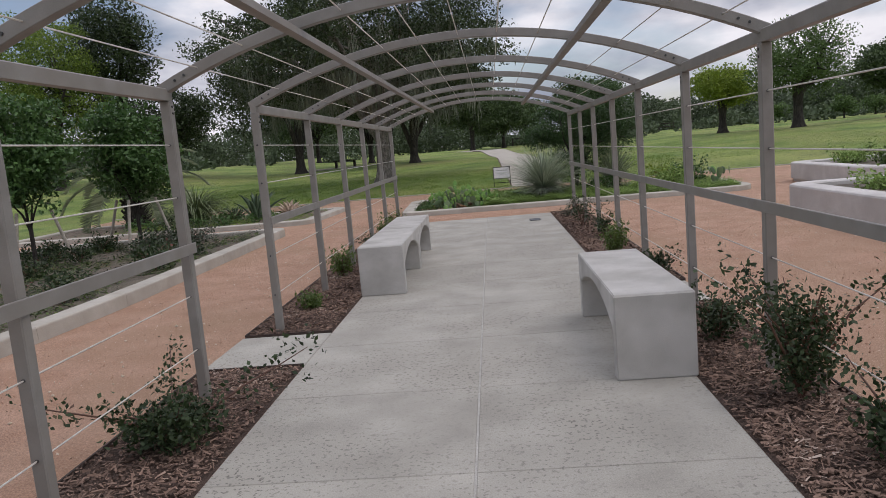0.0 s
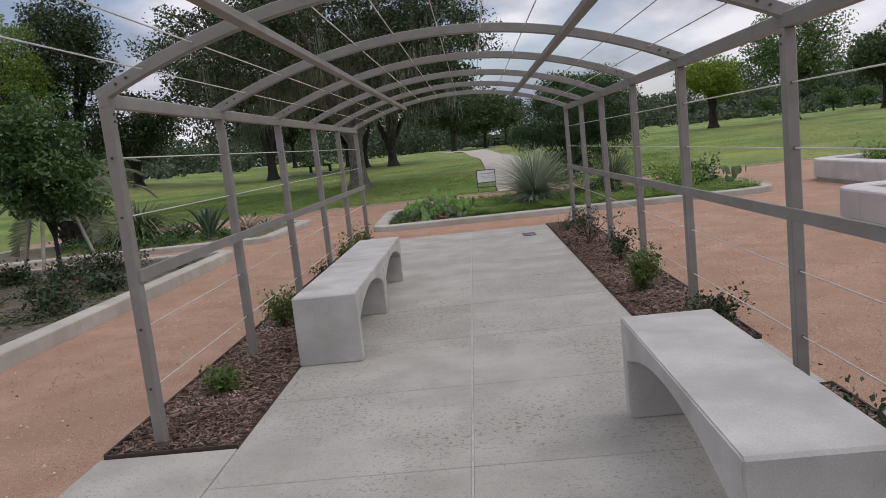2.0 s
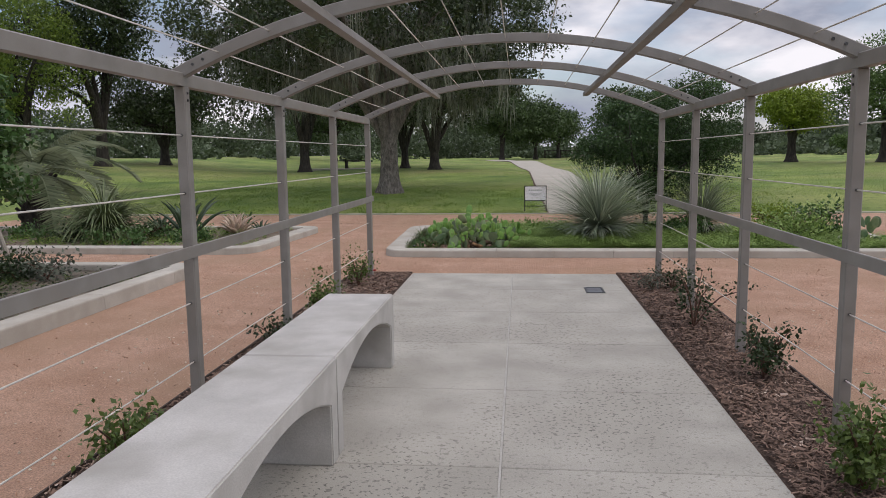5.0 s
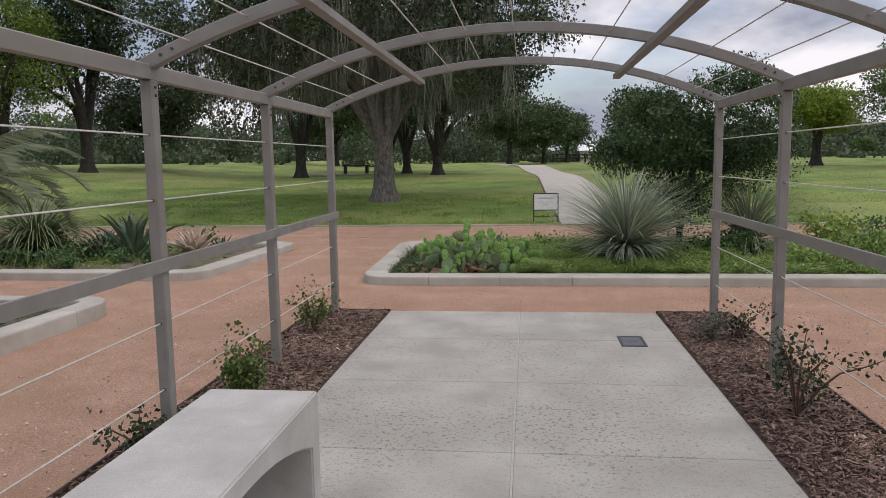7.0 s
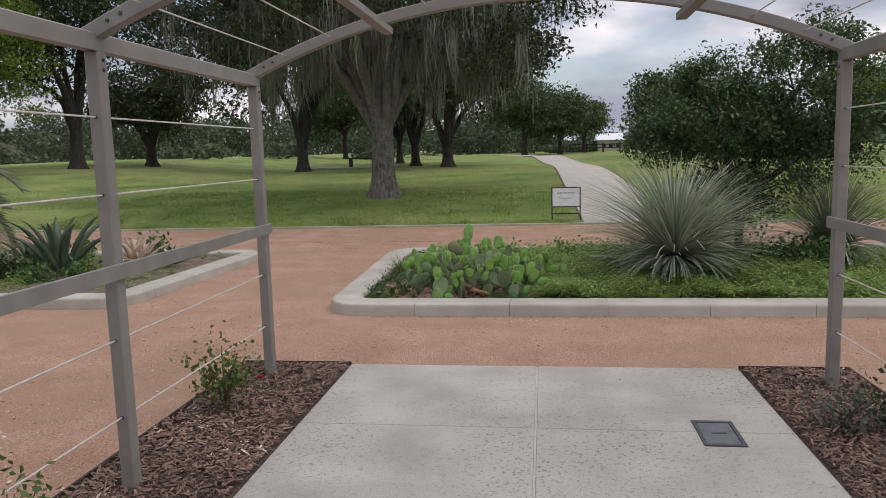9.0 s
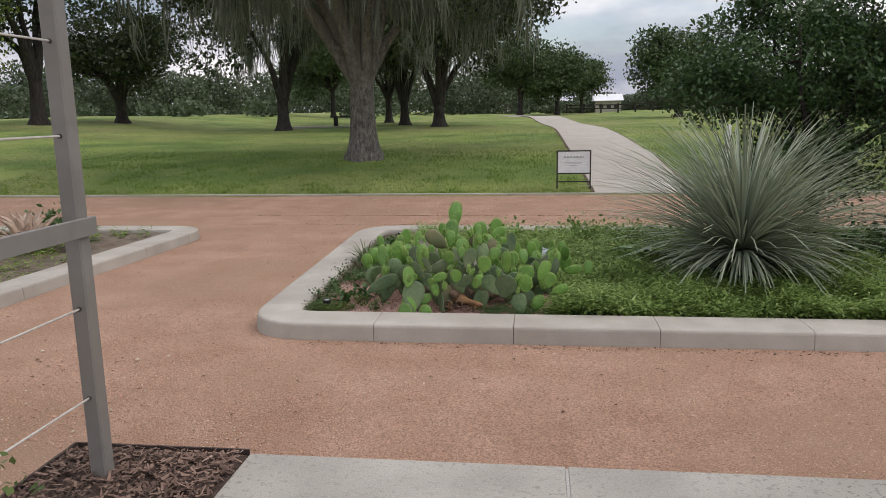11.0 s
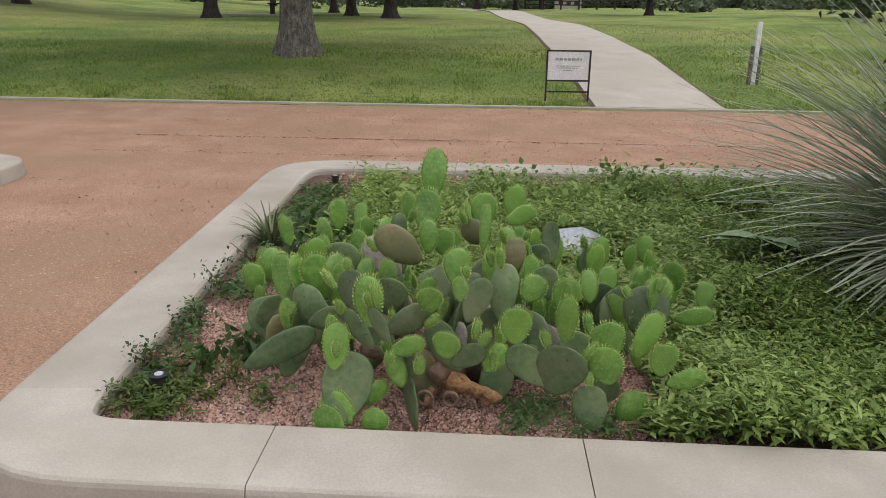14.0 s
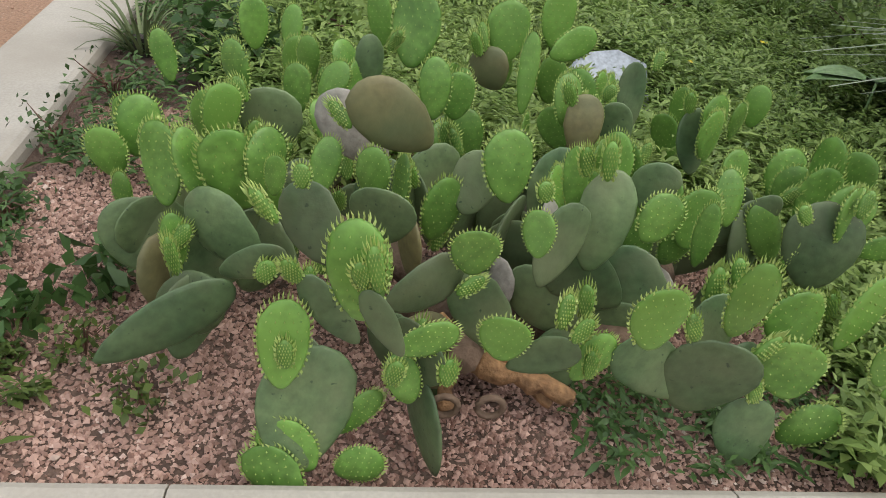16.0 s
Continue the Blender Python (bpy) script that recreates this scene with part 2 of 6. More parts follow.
# ---- mesh helpers ----
class Geo:
    """Collects vertices and faces for one mesh."""

    def __init__(self):
        self.v, self.f = [], []

    def add(self, verts, faces):
        k = len(self.v)
        self.v.extend([tuple(p) for p in verts])
        self.f.extend([tuple(i + k for i in q) for q in faces])

    def tube(self, pts, radii, sides=7, cap=True):
        pts = [Vector(p) for p in pts]
        rings = []
        k = len(self.v)
        up = Vector((0.31, 0.17, 0.93))
        for i, p in enumerate(pts):
            d = (pts[min(i + 1, len(pts) - 1)] - pts[max(i - 1, 0)]).normalized()
            a = d.cross(up)
            if a.length < 0.05:
                a = d.cross(Vector((1, 0, 0)))
            a.normalize()
            b = d.cross(a)
            for s in range(sides):
                t = 2 * math.pi * s / sides
                self.v.append(tuple(p + (a * math.cos(t) + b * math.sin(t)) * radii[i]))
            rings.append(k + i * sides)
        for i in range(len(pts) - 1):
            for s in range(sides):
                s2 = (s + 1) % sides
                self.f.append((rings[i] + s, rings[i] + s2, rings[i + 1] + s2, rings[i + 1] + s))
        if cap:
            self.f.append(tuple(rings[0] + s for s in reversed(range(sides))))
            self.f.append(tuple(rings[-1] + s for s in range(sides)))

    def box(self, x0, x1, y0, y1, z0, z1, bevel=0.0):
        """A box with its top and upright edges taken off."""
        e = bevel
        if e <= 0:
            self.add([(x0, y0, z0), (x1, y0, z0), (x1, y1, z0), (x0, y1, z0), (x0, y0, z1), (x1, y0, z1), (x1, y1, z1), (x0, y1, z1)],
                     [(3, 2, 1, 0), (4, 5, 6, 7), (0, 1, 5, 4), (1, 2, 6, 5), (2, 3, 7, 6), (3, 0, 4, 7)])
            return
        def ring(z, i):
            return [(x0 + i, y0, z), (x1 - i, y0, z), (x1, y0 + i, z), (x1, y1 - i, z), (x1 - i, y1, z), (x0 + i, y1, z), (x0, y1 - i, z), (x0, y0 + i, z)]
        def inner(z):
            return [(x0 + e, y0 + e, z), (x1 - e, y0 + e, z), (x1 - e, y0 + e, z), (x1 - e, y1 - e, z), (x1 - e, y1 - e, z), (x0 + e, y1 - e, z), (x0 + e, y1 - e, z), (x0 + e, y0 + e, z)]
        a, b = ring(z0, e), ring(z1 - e, e)
        top = [(x0 + e, y0 + e, z1), (x1 - e, y0 + e, z1), (x1 - e, y1 - e, z1), (x0 + e, y1 - e, z1)]
        vs = a + b + top
        fs = [tuple(reversed(range(8)))]
        for i in range(8):
            j = (i + 1) % 8
            fs.append((i, j, 8 + j, 8 + i))
        t = 16
        fs += [(t, t + 1, t + 2, t + 3)]
        fs += [(8, 9, t + 1, t), (10, 11, t + 2, t + 1), (12, 13, t + 3, t + 2), (14, 15, t, t + 3)]
        fs += [(9, 10, t + 1), (11, 12, t + 2), (13, 14, t + 3), (15, 8, t)]
        self.add(vs, fs)

    def mesh(self, name, material, smooth=False):
        me = bpy.data.meshes.new(name)
        me.from_pydata(self.v, [], self.f)
        if material:
            me.materials.append(material)
        if smooth:
            me.polygons.foreach_set("use_smooth", [True] * len(me.polygons))
        me.update()
        return me


def world_of(ob):
    m = ob.matrix_parent_inverse @ ob.matrix_basis
    return world_of(ob.parent) @ m if ob.parent else ob.matrix_basis.copy()


def part(name, geo, material, parent, label="", smooth=False, kind="", local=False):
    """One mesh under a thing or a part. Its points are in the world's metres, or with local in the parent's own."""
    me = geo if isinstance(geo, bpy.types.Mesh) else geo.mesh(name, material, smooth)
    ob = new(name, me)
    ob.parent = parent
    if not local:
        ob.matrix_parent_inverse = world_of(parent).inverted()
    return tagged(ob, label=label, kind=kind)


def thing(name, label, category, at=(0, 0, 0), rz=0.0, group="", kind=""):
    ob = new(name)
    ob.matrix_basis = pose(*at, 0, 0, rz)
    return tagged(ob, label, category, group, kind)


def quads_mesh(name, P, material):
    """P: (n, 4, 3) corners of n loose quads."""
    n = len(P)
    me = bpy.data.meshes.new(name)
    me.vertices.add(n * 4)
    me.vertices.foreach_set("co", np.ascontiguousarray(P, dtype=np.float32).ravel())
    me.loops.add(n * 4)
    me.loops.foreach_set("vertex_index", np.arange(n * 4, dtype=np.int32))
    me.polygons.add(n)
    me.polygons.foreach_set("loop_start", np.arange(0, n * 4, 4, dtype=np.int32))
    me.update(calc_edges=True)
    me.materials.append(material)
    return me


def leaves(C, size, rng, aspect=0.5, up=0.3, droop=0.0, axis=None):
    """Folded leaf quads round centres C (n, 3); returns corners (n, 4, 3)."""
    n = len(C)
    a = rng.normal(size=(n, 3)) if axis is None else axis + 0.5 * rng.normal(size=(n, 3))
    a[:, 2] -= droop
    a /= np.linalg.norm(a, axis=1)[:, None] + 1e-9
    b = rng.normal(size=(n, 3))
    b[:, 2] *= 1 - up
    b -= a * np.sum(a * b, axis=1)[:, None]
    b /= np.linalg.norm(b, axis=1)[:, None] + 1e-9
    nrm = np.cross(a, b)
    s = size * rng.uniform(0.6, 1.35, n)[:, None]
    q = np.empty((n, 4, 3))
    q[:, 0] = C - a * s * 0.5
    q[:, 1] = C + b * s * aspect * 0.5 + nrm * s * 0.10 - a * s * 0.05
    q[:, 2] = C + a * s * 0.5
    q[:, 3] = C - b * s * aspect * 0.5 + nrm * s * 0.10 - a * s * 0.05
    return q


def in_ball(rng, n, shell=0.0):
    d = rng.normal(size=(n, 3))
    d /= np.linalg.norm(d, axis=1)[:, None]
    r = rng.uniform(shell ** 3, 1, n) ** (1 / 3)
    return d * r[:, None]


def rounded(points, radius, step=0.06):
    """A closed line through the corners, each corner rounded, in even steps."""
    out = []
    n = len(points)
    for i in range(n):
        p0, p, p1 = (Vector(points[(i + k) % n]).to_2d() for k in (-1, 0, 1))
        r = radius[i] if isinstance(radius, (list, tuple)) else radius
        a, b = (p0 - p), (p1 - p)
        c = min(r, a.length * 0.48, b.length * 0.48)
        q0, q1 = p + a.normalized() * c, p + b.normalized() * c
        for k in range(9):
            t = k / 8
            out.append(q0 * (1 - t) ** 2 + p * 2 * t * (1 - t) + q1 * t ** 2)
    dense = []
    for i, p in enumerate(out):
        q = out[(i + 1) % len(out)]
        m = max(1, int((q - p).length / step))
        dense += [p.lerp(q, k / m) for k in range(m)]
    return dense


def line_normals(line):
    n = len(line)
    res = []
    for i in range(n):
        d = line[(i + 1) % n] - line[i - 1]
        d.normalize()
        res.append(Vector((d.y, -d.x)))
    return res


def kerb_ring(owner, line, width, height, piece_len, material, name="kerb_stone", first=0.0, profile=None, jointed=None):
    """Kerb stones along the closed line (its outer edge, run anticlockwise), with open joints between them."""
    nor = line_normals(line)
    n = len(line)
    pts, acc = [], 0.0
    cuts = [0]
    for i in range(1, n):
        acc += (line[i] - line[i - 1]).length
        if jointed and not jointed(line[i]):
            continue
        if acc >= (first if first and len(cuts) == 1 else piece_len):
            cuts.append(i)
            acc = 0.0
    cuts.append(n)
    w, h = width, height
    prof = profile or [(-0.008, -0.06), (-0.006, 0.0), (0.0, h - 0.022), (0.004, h - 0.010), (0.012, h - 0.003), (0.026, h), (w - 0.02, h), (w - 0.006, h - 0.008), (w, h - 0.025), (w, -0.06)]
    k = len(prof)
    for a, b in zip(cuts[:-1], cuts[1:]):
        g = Geo()
        idx = list(range(a, b + 1))
        for j, i in enumerate(idx):
            p, q = line[i % n], nor[i % n]
            d = Vector((-q.y, q.x))
            shift = 0.0016 if j == 0 and a else (-0.0016 if j == len(idx) - 1 and b < n else 0)
            for o, z in prof:
                g.v.append((p.x - q.x * o + d.x * shift, p.y - q.y * o + d.y * shift, z))
        for j in range(len(idx) - 1):
            for s in range(k - 1):
                g.f.append((j * k + s, (j + 1) * k + s, (j + 1) * k + s + 1, j * k + s + 1))
        g.f.append(tuple(range(k)))
        g.f.append(tuple((len(idx) - 1) * k + s for s in reversed(range(k))))
        part(name, g, material, owner)


def sheet(name, line, z, material, label, category, kind="structure", bumpy=0.0):
    """A flat sheet inside a closed line."""
    bm = bmesh.new()
    vs = [bm.verts.new((p[0], p[1], z)) for p in line]
    bm.faces.new(vs)
    bmesh.ops.triangulate(bm, faces=bm.faces[:])
    me = bpy.data.meshes.new(name)
    bm.to_mesh(me)
    bm.free()
    me.materials.append(material)
    return tagged(new(name, me), label, category, kind=kind)


def rise(x, y):
    """Height of the lawn."""
    d = np.asarray(y, float) - 24.3
    z = np.interp(d, [-1, 0, 1.5, 4, 8, 20, 40, 100, 300], [0, 0, 0.16, 0.40, 0.52, 0.70, 0.90, 1.05, 1.15])
    far = np.clip(d / 16, 0, 1)
    left = np.clip((-12 - np.asarray(x, float)) / 12, 0, 1)
    right = np.clip((np.asarray(x, float) - 7) / 12, 0, 1)
    z = z + far * (0.60 * left * left * (3 - 2 * left) + 0.28 * right)
    z = z + far * 0.09 * np.sin(np.asarray(x) * 0.35 + 1.0) * np.sin(np.asarray(y) * 0.22)
    return z


# ---- ground ----
GX0, GX1, GY0, GY1 = -13.0, 14.0, -8.0, 24.3
gx = np.unique(np.concatenate([np.linspace(-400, -60, 12), np.linspace(-60, GX0, 24), np.linspace(GX0, GX1, 28), np.linspace(GX1, 60, 24), np.linspace(60, 400, 12)]))
gy = np.unique(np.concatenate([np.linspace(-400, GY0, 10), np.linspace(GY0, GY1 - 0.4, 12), np.linspace(GY1, 34, 26), np.linspace(34, 110, 60), np.linspace(110, 600, 14)]))
GXX, GYY = np.meshgrid(gx, gy, indexing="ij")
GZ = rise(GXX, GYY)
inside = (GXX > GX0 + 0.01) & (GXX < GX1 - 0.01) & (GYY > GY0 + 0.01) & (GYY < GY1 - 0.01)
GZ = np.where(inside, -0.09, GZ)
g = Geo()
g.v = list(zip(GXX.ravel().tolist(), GYY.ravel().tolist(), GZ.ravel().tolist()))
ny = len(gy)
g.f = [(i * ny + j, (i + 1) * ny + j, (i + 1) * ny + j + 1, i * ny + j + 1) for i in range(len(gx) - 1) for j in range(ny - 1)]
ground = tagged(new("ground", g.mesh("ground", M_LAWN, True)), "mown green lawn rising gently towards the trees", "lawn", kind="structure")

# granite surface with a slightly uneven, raked relief
g = Geo()
nxg, nyg = 150, 180
for i in range(nxg + 1):
    for j in range(nyg + 1):
        x, y = GX0 + (GX1 - GX0) * i / nxg, GY0 + (GY1 - GY0) * j / nyg
        z = -0.014 + 0.006 * noise.noise(Vector((x * 0.7, y * 0.7, 0)))
        g.v.append((x, y, z))
g.f = [(i * (nyg + 1) + j, (i + 1) * (nyg + 1) + j, (i + 1) * (nyg + 1) + j + 1, i * (nyg + 1) + j + 1) for i in range(nxg) for j in range(nyg)]
tagged(new("granite_ground", g.mesh("granite_ground", M_GRANITE, True)), "pinkish tan crushed granite walking surface, lightly raked", "path", kind="structure")

g = Geo()
for k in range(27):
    x0 = GX0 + k
    g.box(x0, x0 + 0.995, GY1 - 0.03, GY1 + 0.03, -0.05, 0.02, 0.006)
tagged(new("lawn_edging", g.mesh("lawn_edging", M_KERB)), "thin pale edging strip between granite and lawn", "edging", kind="structure")

# concrete walk over the lawn: a draped ribbon
WALK = [(24.33, 1.47, 0.80), (26, 1.40, 0.80), (28, 1.33, 0.82), (31, 1.28, 0.84), (35, 1.27, 0.86), (40, 1.27, 0.88), (46, 1.20, 0.92), (54, 0.75, 0.98), (62, 0.25, 1.0), (72, -0.9, 1.05), (84, -3.2, 1.1)]
wy = np.arange(24.33, 84, 0.7)
wc = np.interp(wy, [w[0] for w in WALK], [w[1] for w in WALK])
wh = np.interp(wy, [w[0] for w in WALK], [w[2] for w in WALK])
g = Geo()
for y, c, hw in zip(wy, wc, wh):
    z0 = float(np.max(rise(np.array([c - hw, c, c + hw]), np.full(3, y)))) + 0.02
    g.v += [(c - hw, y, z0 - 0.12), (c - hw, y, z0), (c + hw, y, z0), (c + hw, y, z0 - 0.12)]
for i in range(len(wy) - 1):
    for s in range(3):
        g.f.append((i * 4 + s, i * 4 + s + 1, i * 4 + s + 5, i * 4 + s + 4))
tagged(new("lawn_walk", g.mesh("lawn_walk", M_PATH, False)), "pale concrete footpath winding away over the lawn", "path", kind="structure")

for side in (-1, 1):
    g = Geo()
    for i, (y, c, hw) in enumerate(zip(wy, wc, wh)):
        w = 0.055 + 0.03 * noise.noise(Vector((y * 1.7, side * 5.0, 0)))
        a, b = c + side * (hw + 0.003), c + side * (hw + w)
        z0 = float(np.max(rise(np.array([c - hw, c, c + hw]), np.full(3, y)))) + 0.008
        g.v += [(a, y, z0), (b, y, z0), (b, y, z0 - 0.1)]
        if i:
            k = 3 * i
            g.f += [(k - 3, k - 2, k + 1, k), (k - 2, k - 1, k + 2, k + 1)]
    tagged(new("walk_edge", g.mesh("walk_edge", M_DARKSOIL)), "bare dark soil line where turf meets the footpath", "soil", kind="structure")

# pergola floor: slabs with scored joints
PX0, PXC, PX1, PY1 = -1.43, -0.16, 1.12, 14.79
g = Geo()
g.box(PX0 + 0.01, PX1 - 0.01, -7.9, PY1 - 0.01, -0.08, -0.005)
g.box(-2.19, PX0 + 0.005, 5.01, 5.92, -0.08, -0.008)
g.box(PX1 - 0.005, 1.77, 6.11, 7.03, -0.08, -0.008)
floor = tagged(new("floor", g.mesh("floor", M_JOINT)), "pale pitted concrete paving under the pergola", "paving", kind="structure")
rows = [PY1] + [13.68 - 1.176 * k for k in range(19)]
SLABS = []
for a, b in zip(rows[1:], rows[:-1]):
    SLABS += [(PX0, PXC, a, b), (PXC, PX1, a, b)]
SLABS += [(-2.20, PX0, 5.0, 5.93), (PX1, 1.78, 6.1, 7.04)]

# planting strips beside the paving
STRIPS = [(-2.18, PX0, 5.95, PY1 - 0.01), (-2.18, PX0, -7.8, 4.98), (PX1, 1.78, 7.06, PY1 - 0.01), (PX1, 1.78, -7.8, 6.08)]
for i, (x0, x1, y0, y1) in enumerate(STRIPS):
    g = Geo()
    nx, nyy = 10, int((y1 - y0) / 0.12)
    for a in range(nx + 1):
        for b in range(nyy + 1):
            x, y = x0 + (x1 - x0) * a / nx, y0 + (y1 - y0) * b / nyy
            g.v.append((x, y, -0.004 + 0.012 * (noise.noise(Vector((x * 6, y * 6, 3))) + 0.4) * (0 < a < nx)))
    g.f = [(a * (nyy + 1) + b, (a + 1) * (nyy + 1) + b, (a + 1) * (nyy + 1) + b + 1, a * (nyy + 1) + b + 1) for a in range(nx) for b in range(nyy)]
    tagged(new("mulch_bed_%d" % (i + 1), g.mesh("mulch_bed", M_MULCH, True)), "planting strip covered with brown shredded bark mulch", "mulch bed", kind="structure")
    out_x = x0 if x0 < -2 else x1
    g = Geo()
    g.box(out_x - 0.006, out_x + 0.006, y0, y1, -0.08, 0.022)
    g.box(x0, x1, y0 - 0.012, y0 - 0.002, -0.08, 0.018)
    g.box(x0, x1, y1 + 0.001, y1 + 0.010, -0.08, 0.018)
    tagged(new("steel_edging_%d" % (i + 1), g.mesh("steel_edging", M_EDGING)), "thin dark rusty steel edging round the planting strip", "edging", kind="structure")
    rng = np.random.default_rng(20 + i)
    area = (x1 - x0) * (y1 - y0)
    n = int(area * (5200 if y1 > 4.99 else 3800))
    C = np.stack([rng.uniform(x0 + 0.015, x1 - 0.015, n), rng.uniform(y0 + 0.02, y1 - 0.02, n), rng.uniform(0.004, 0.028, n)], 1)
    ang = rng.uniform(0, 2 * np.pi, n)
    ax = np.stack([np.cos(ang), np.sin(ang), rng.normal(0, 0.22, n)], 1)
    L = (0.005 + 0.026 * rng.uniform(0, 1, n) ** 2.2)[:, None]
    W = rng.uniform(0.0022, 0.0065, n)[:, None]
    sd = np.stack([-np.sin(ang), np.cos(ang), rng.normal(0, 0.5, n)], 1)
    Q = np.stack([C - ax * L - sd * W, C + ax * L - sd * W * 0.6, C + ax * L + sd * W * 0.6, C - ax * L + sd * W], 1)
    chips = quads_mesh("bark_chips", Q, None)
    chips.materials.clear()
    MULCH_CHIPS = bpy.data.materials.get("bark_chip") or foliage("bark_chip", (0.026, 0.015, 0.011), (0.31, 0.205, 0.155), 0.9, 0.0, third=(0.66, 0.56, 0.47))
    chips.materials.append(MULCH_CHIPS)
    tagged(new("bark_chips", chips), "loose shredded brown bark chips lying on the planting strip", "mulch", kind="stuff")

# ---- pergola ----
PL, PR, PMID = -1.92, 1.57, -0.175
# the bays differ a little between the two sides
POSTS = [(-0.68, -0.80), (1.02, 0.90), (2.74, 2.60), (4.40, 4.27), (6.10, 5.96), (7.87, 7.82), (9.57, 9.44), (11.24, 11.17), (12.87, 12.80), (14.55, 14.47)]
pergola = thing("pergola", "long arched pergola of taupe painted steel bars with taut wires", "pergola", (PMID, 7.0, 0))
APEX, SPRING, BAR = 2.34, 1.955, 0.066
ARC_R = (1.745 ** 2 + (APEX - SPRING) ** 2) / (2 * (APEX - SPRING))


def arch_z(x):
    return APEX - ARC_R + math.sqrt(ARC_R ** 2 - (x - PMID) ** 2)


def arch_mesh():
    g = Geo()
    n = 28
    for i in range(n + 1):
        x = -1.79 + 3.58 * i / n
        z = APEX - ARC_R + math.sqrt(ARC_R ** 2 - x * x)
        nx, nz = x / ARC_R, math.sqrt(1 - (x / ARC_R) ** 2)
        for dy, dd in ((-0.024, 0), (0.024, 0), (0.028, 0.004), (0.028, BAR - 0.004), (0.024, BAR), (-0.024, BAR), (-0.028, BAR - 0.004), (-0.028, 0.004)):
            g.v.append((x - nx * dd, dy, z - nz * dd))
    for i in range(n):
        for s in range(8):
            s2 = (s + 1) % 8
            g.f.append((i * 8 + s, i * 8 + s2, (i + 1) * 8 + s2, (i + 1) * 8 + s))
    g.f += [tuple(reversed(range(8))), tuple(n * 8 + s for s in range(8))]
    return g.mesh("arch", M_STEEL)


def post_mesh():
    g = Geo()
    g.box(-0.0315, 0.0315, -0.0315, 0.0315, -0.1, 1.875, 0.006)
    return g.mesh("post", M_STEEL)


def bolt_mesh():
    """A round bolt head, axis along x."""
    g = Geo()
    g.tube([(-0.004, 0, 0), (0.004, 0, 0), (0.006, 0, 0)], [0.008, 0.008, 0.005], 8)
    return g.mesh("bolt", M_BOLT)


ARCH_ME, POST_ME, BOLT_ME = arch_mesh(), post_mesh(), bolt_mesh()


def placed(name, me, parent, m):
    ob = new(name, me)
    ob.parent = parent
    ob.matrix_parent_inverse = world_of(parent).inverted()
    ob.matrix_basis = m
    return ob


for y_left, y_right in POSTS:
    skew = math.degrees(math.atan2(y_right - y_left, PR - PL))
    placed("arch", ARCH_ME, pergola, pose(PMID, (y_left + y_right) / 2, 0.03, 0, 0, skew))
    for x, side, y in ((PL, 1, y_left), (PR, -1, y_right)):
        post = placed("post", POST_ME, pergola, pose(x, y, 0))
        for z in (1.61, 1.29, 0.67, 0.33):
            b = placed("bolt", BOLT_ME, post, pose(x, y - 0.032, z, 0, 0, 90))
        for dz in (1.84, 1.80):
            placed("bolt", BOLT_ME, post, pose(x + side * 0.032, y, dz))
    for off in (1.66, 1.60):
        for s in (-1, 1):
            xb = PMID + s * off
            y = y_left + (y_right - y_left) * (xb - PL) / (PR - PL)
            placed("bolt", BOLT_ME, pergola, pose(xb, y - 0.030, arch_z(xb) - 0.004, 0, 0, 90))
# side beams and flat rails; the side towards the granite walk is open between two posts
RUNS = [(PL, -0.72, 4.43), (PL, 6.07, 14.585), (PR, -0.84, 14.505)]
for x, y0, y1 in RUNS:
    g = Geo()
    g.box(x - 0.0285, x + 0.0285, y0, y1, 1.875, 1.948, 0.006)
    part("beam", g, M_STEEL, pergola)
    g = Geo()
    s = 1 if x < 0 else -1
    xr = x + s * 0.040
    g.box(xr - 0.008, xr + 0.008, y0, y1 + 0.02, 0.935, 1.0, 0.003)
    part("rail", g, M_STEEL, pergola)
    for z in (1.61, 1.29, 0.67, 0.33):
        g = Geo()
        ys = np.linspace(y0 + 0.04, y1 - 0.04, 12)
        g.tube([(x, yy, z) for yy in ys], [0.0040] * 12, 6)
        part("wire", g, M_CABLE, pergola, "taut pale steel wire")
for off in (-1.51, -1.22, -0.61, -0.32, 0.0, 0.31, 0.63, 1.24, 1.52):
    xw = PMID + off
    g = Geo()
    ys = np.linspace(-0.74, 14.54, 12)
    g.tube([(xw, yy, arch_z(xw) - 0.005) for yy in ys], [0.0040] * 12, 6)
    part("wire", g, M_CABLE, pergola, "taut pale steel wire")
for off in (-0.88, 0.88):
    xw = PMID + off
    z = arch_z(xw) + 0.03 - BAR - 0.004
    g = Geo()
    g.box(xw - 0.03, xw + 0.03, -0.80, 14.62, z - 0.042, z, 0.004)
    part("purlin", g, M_STEEL, pergola)


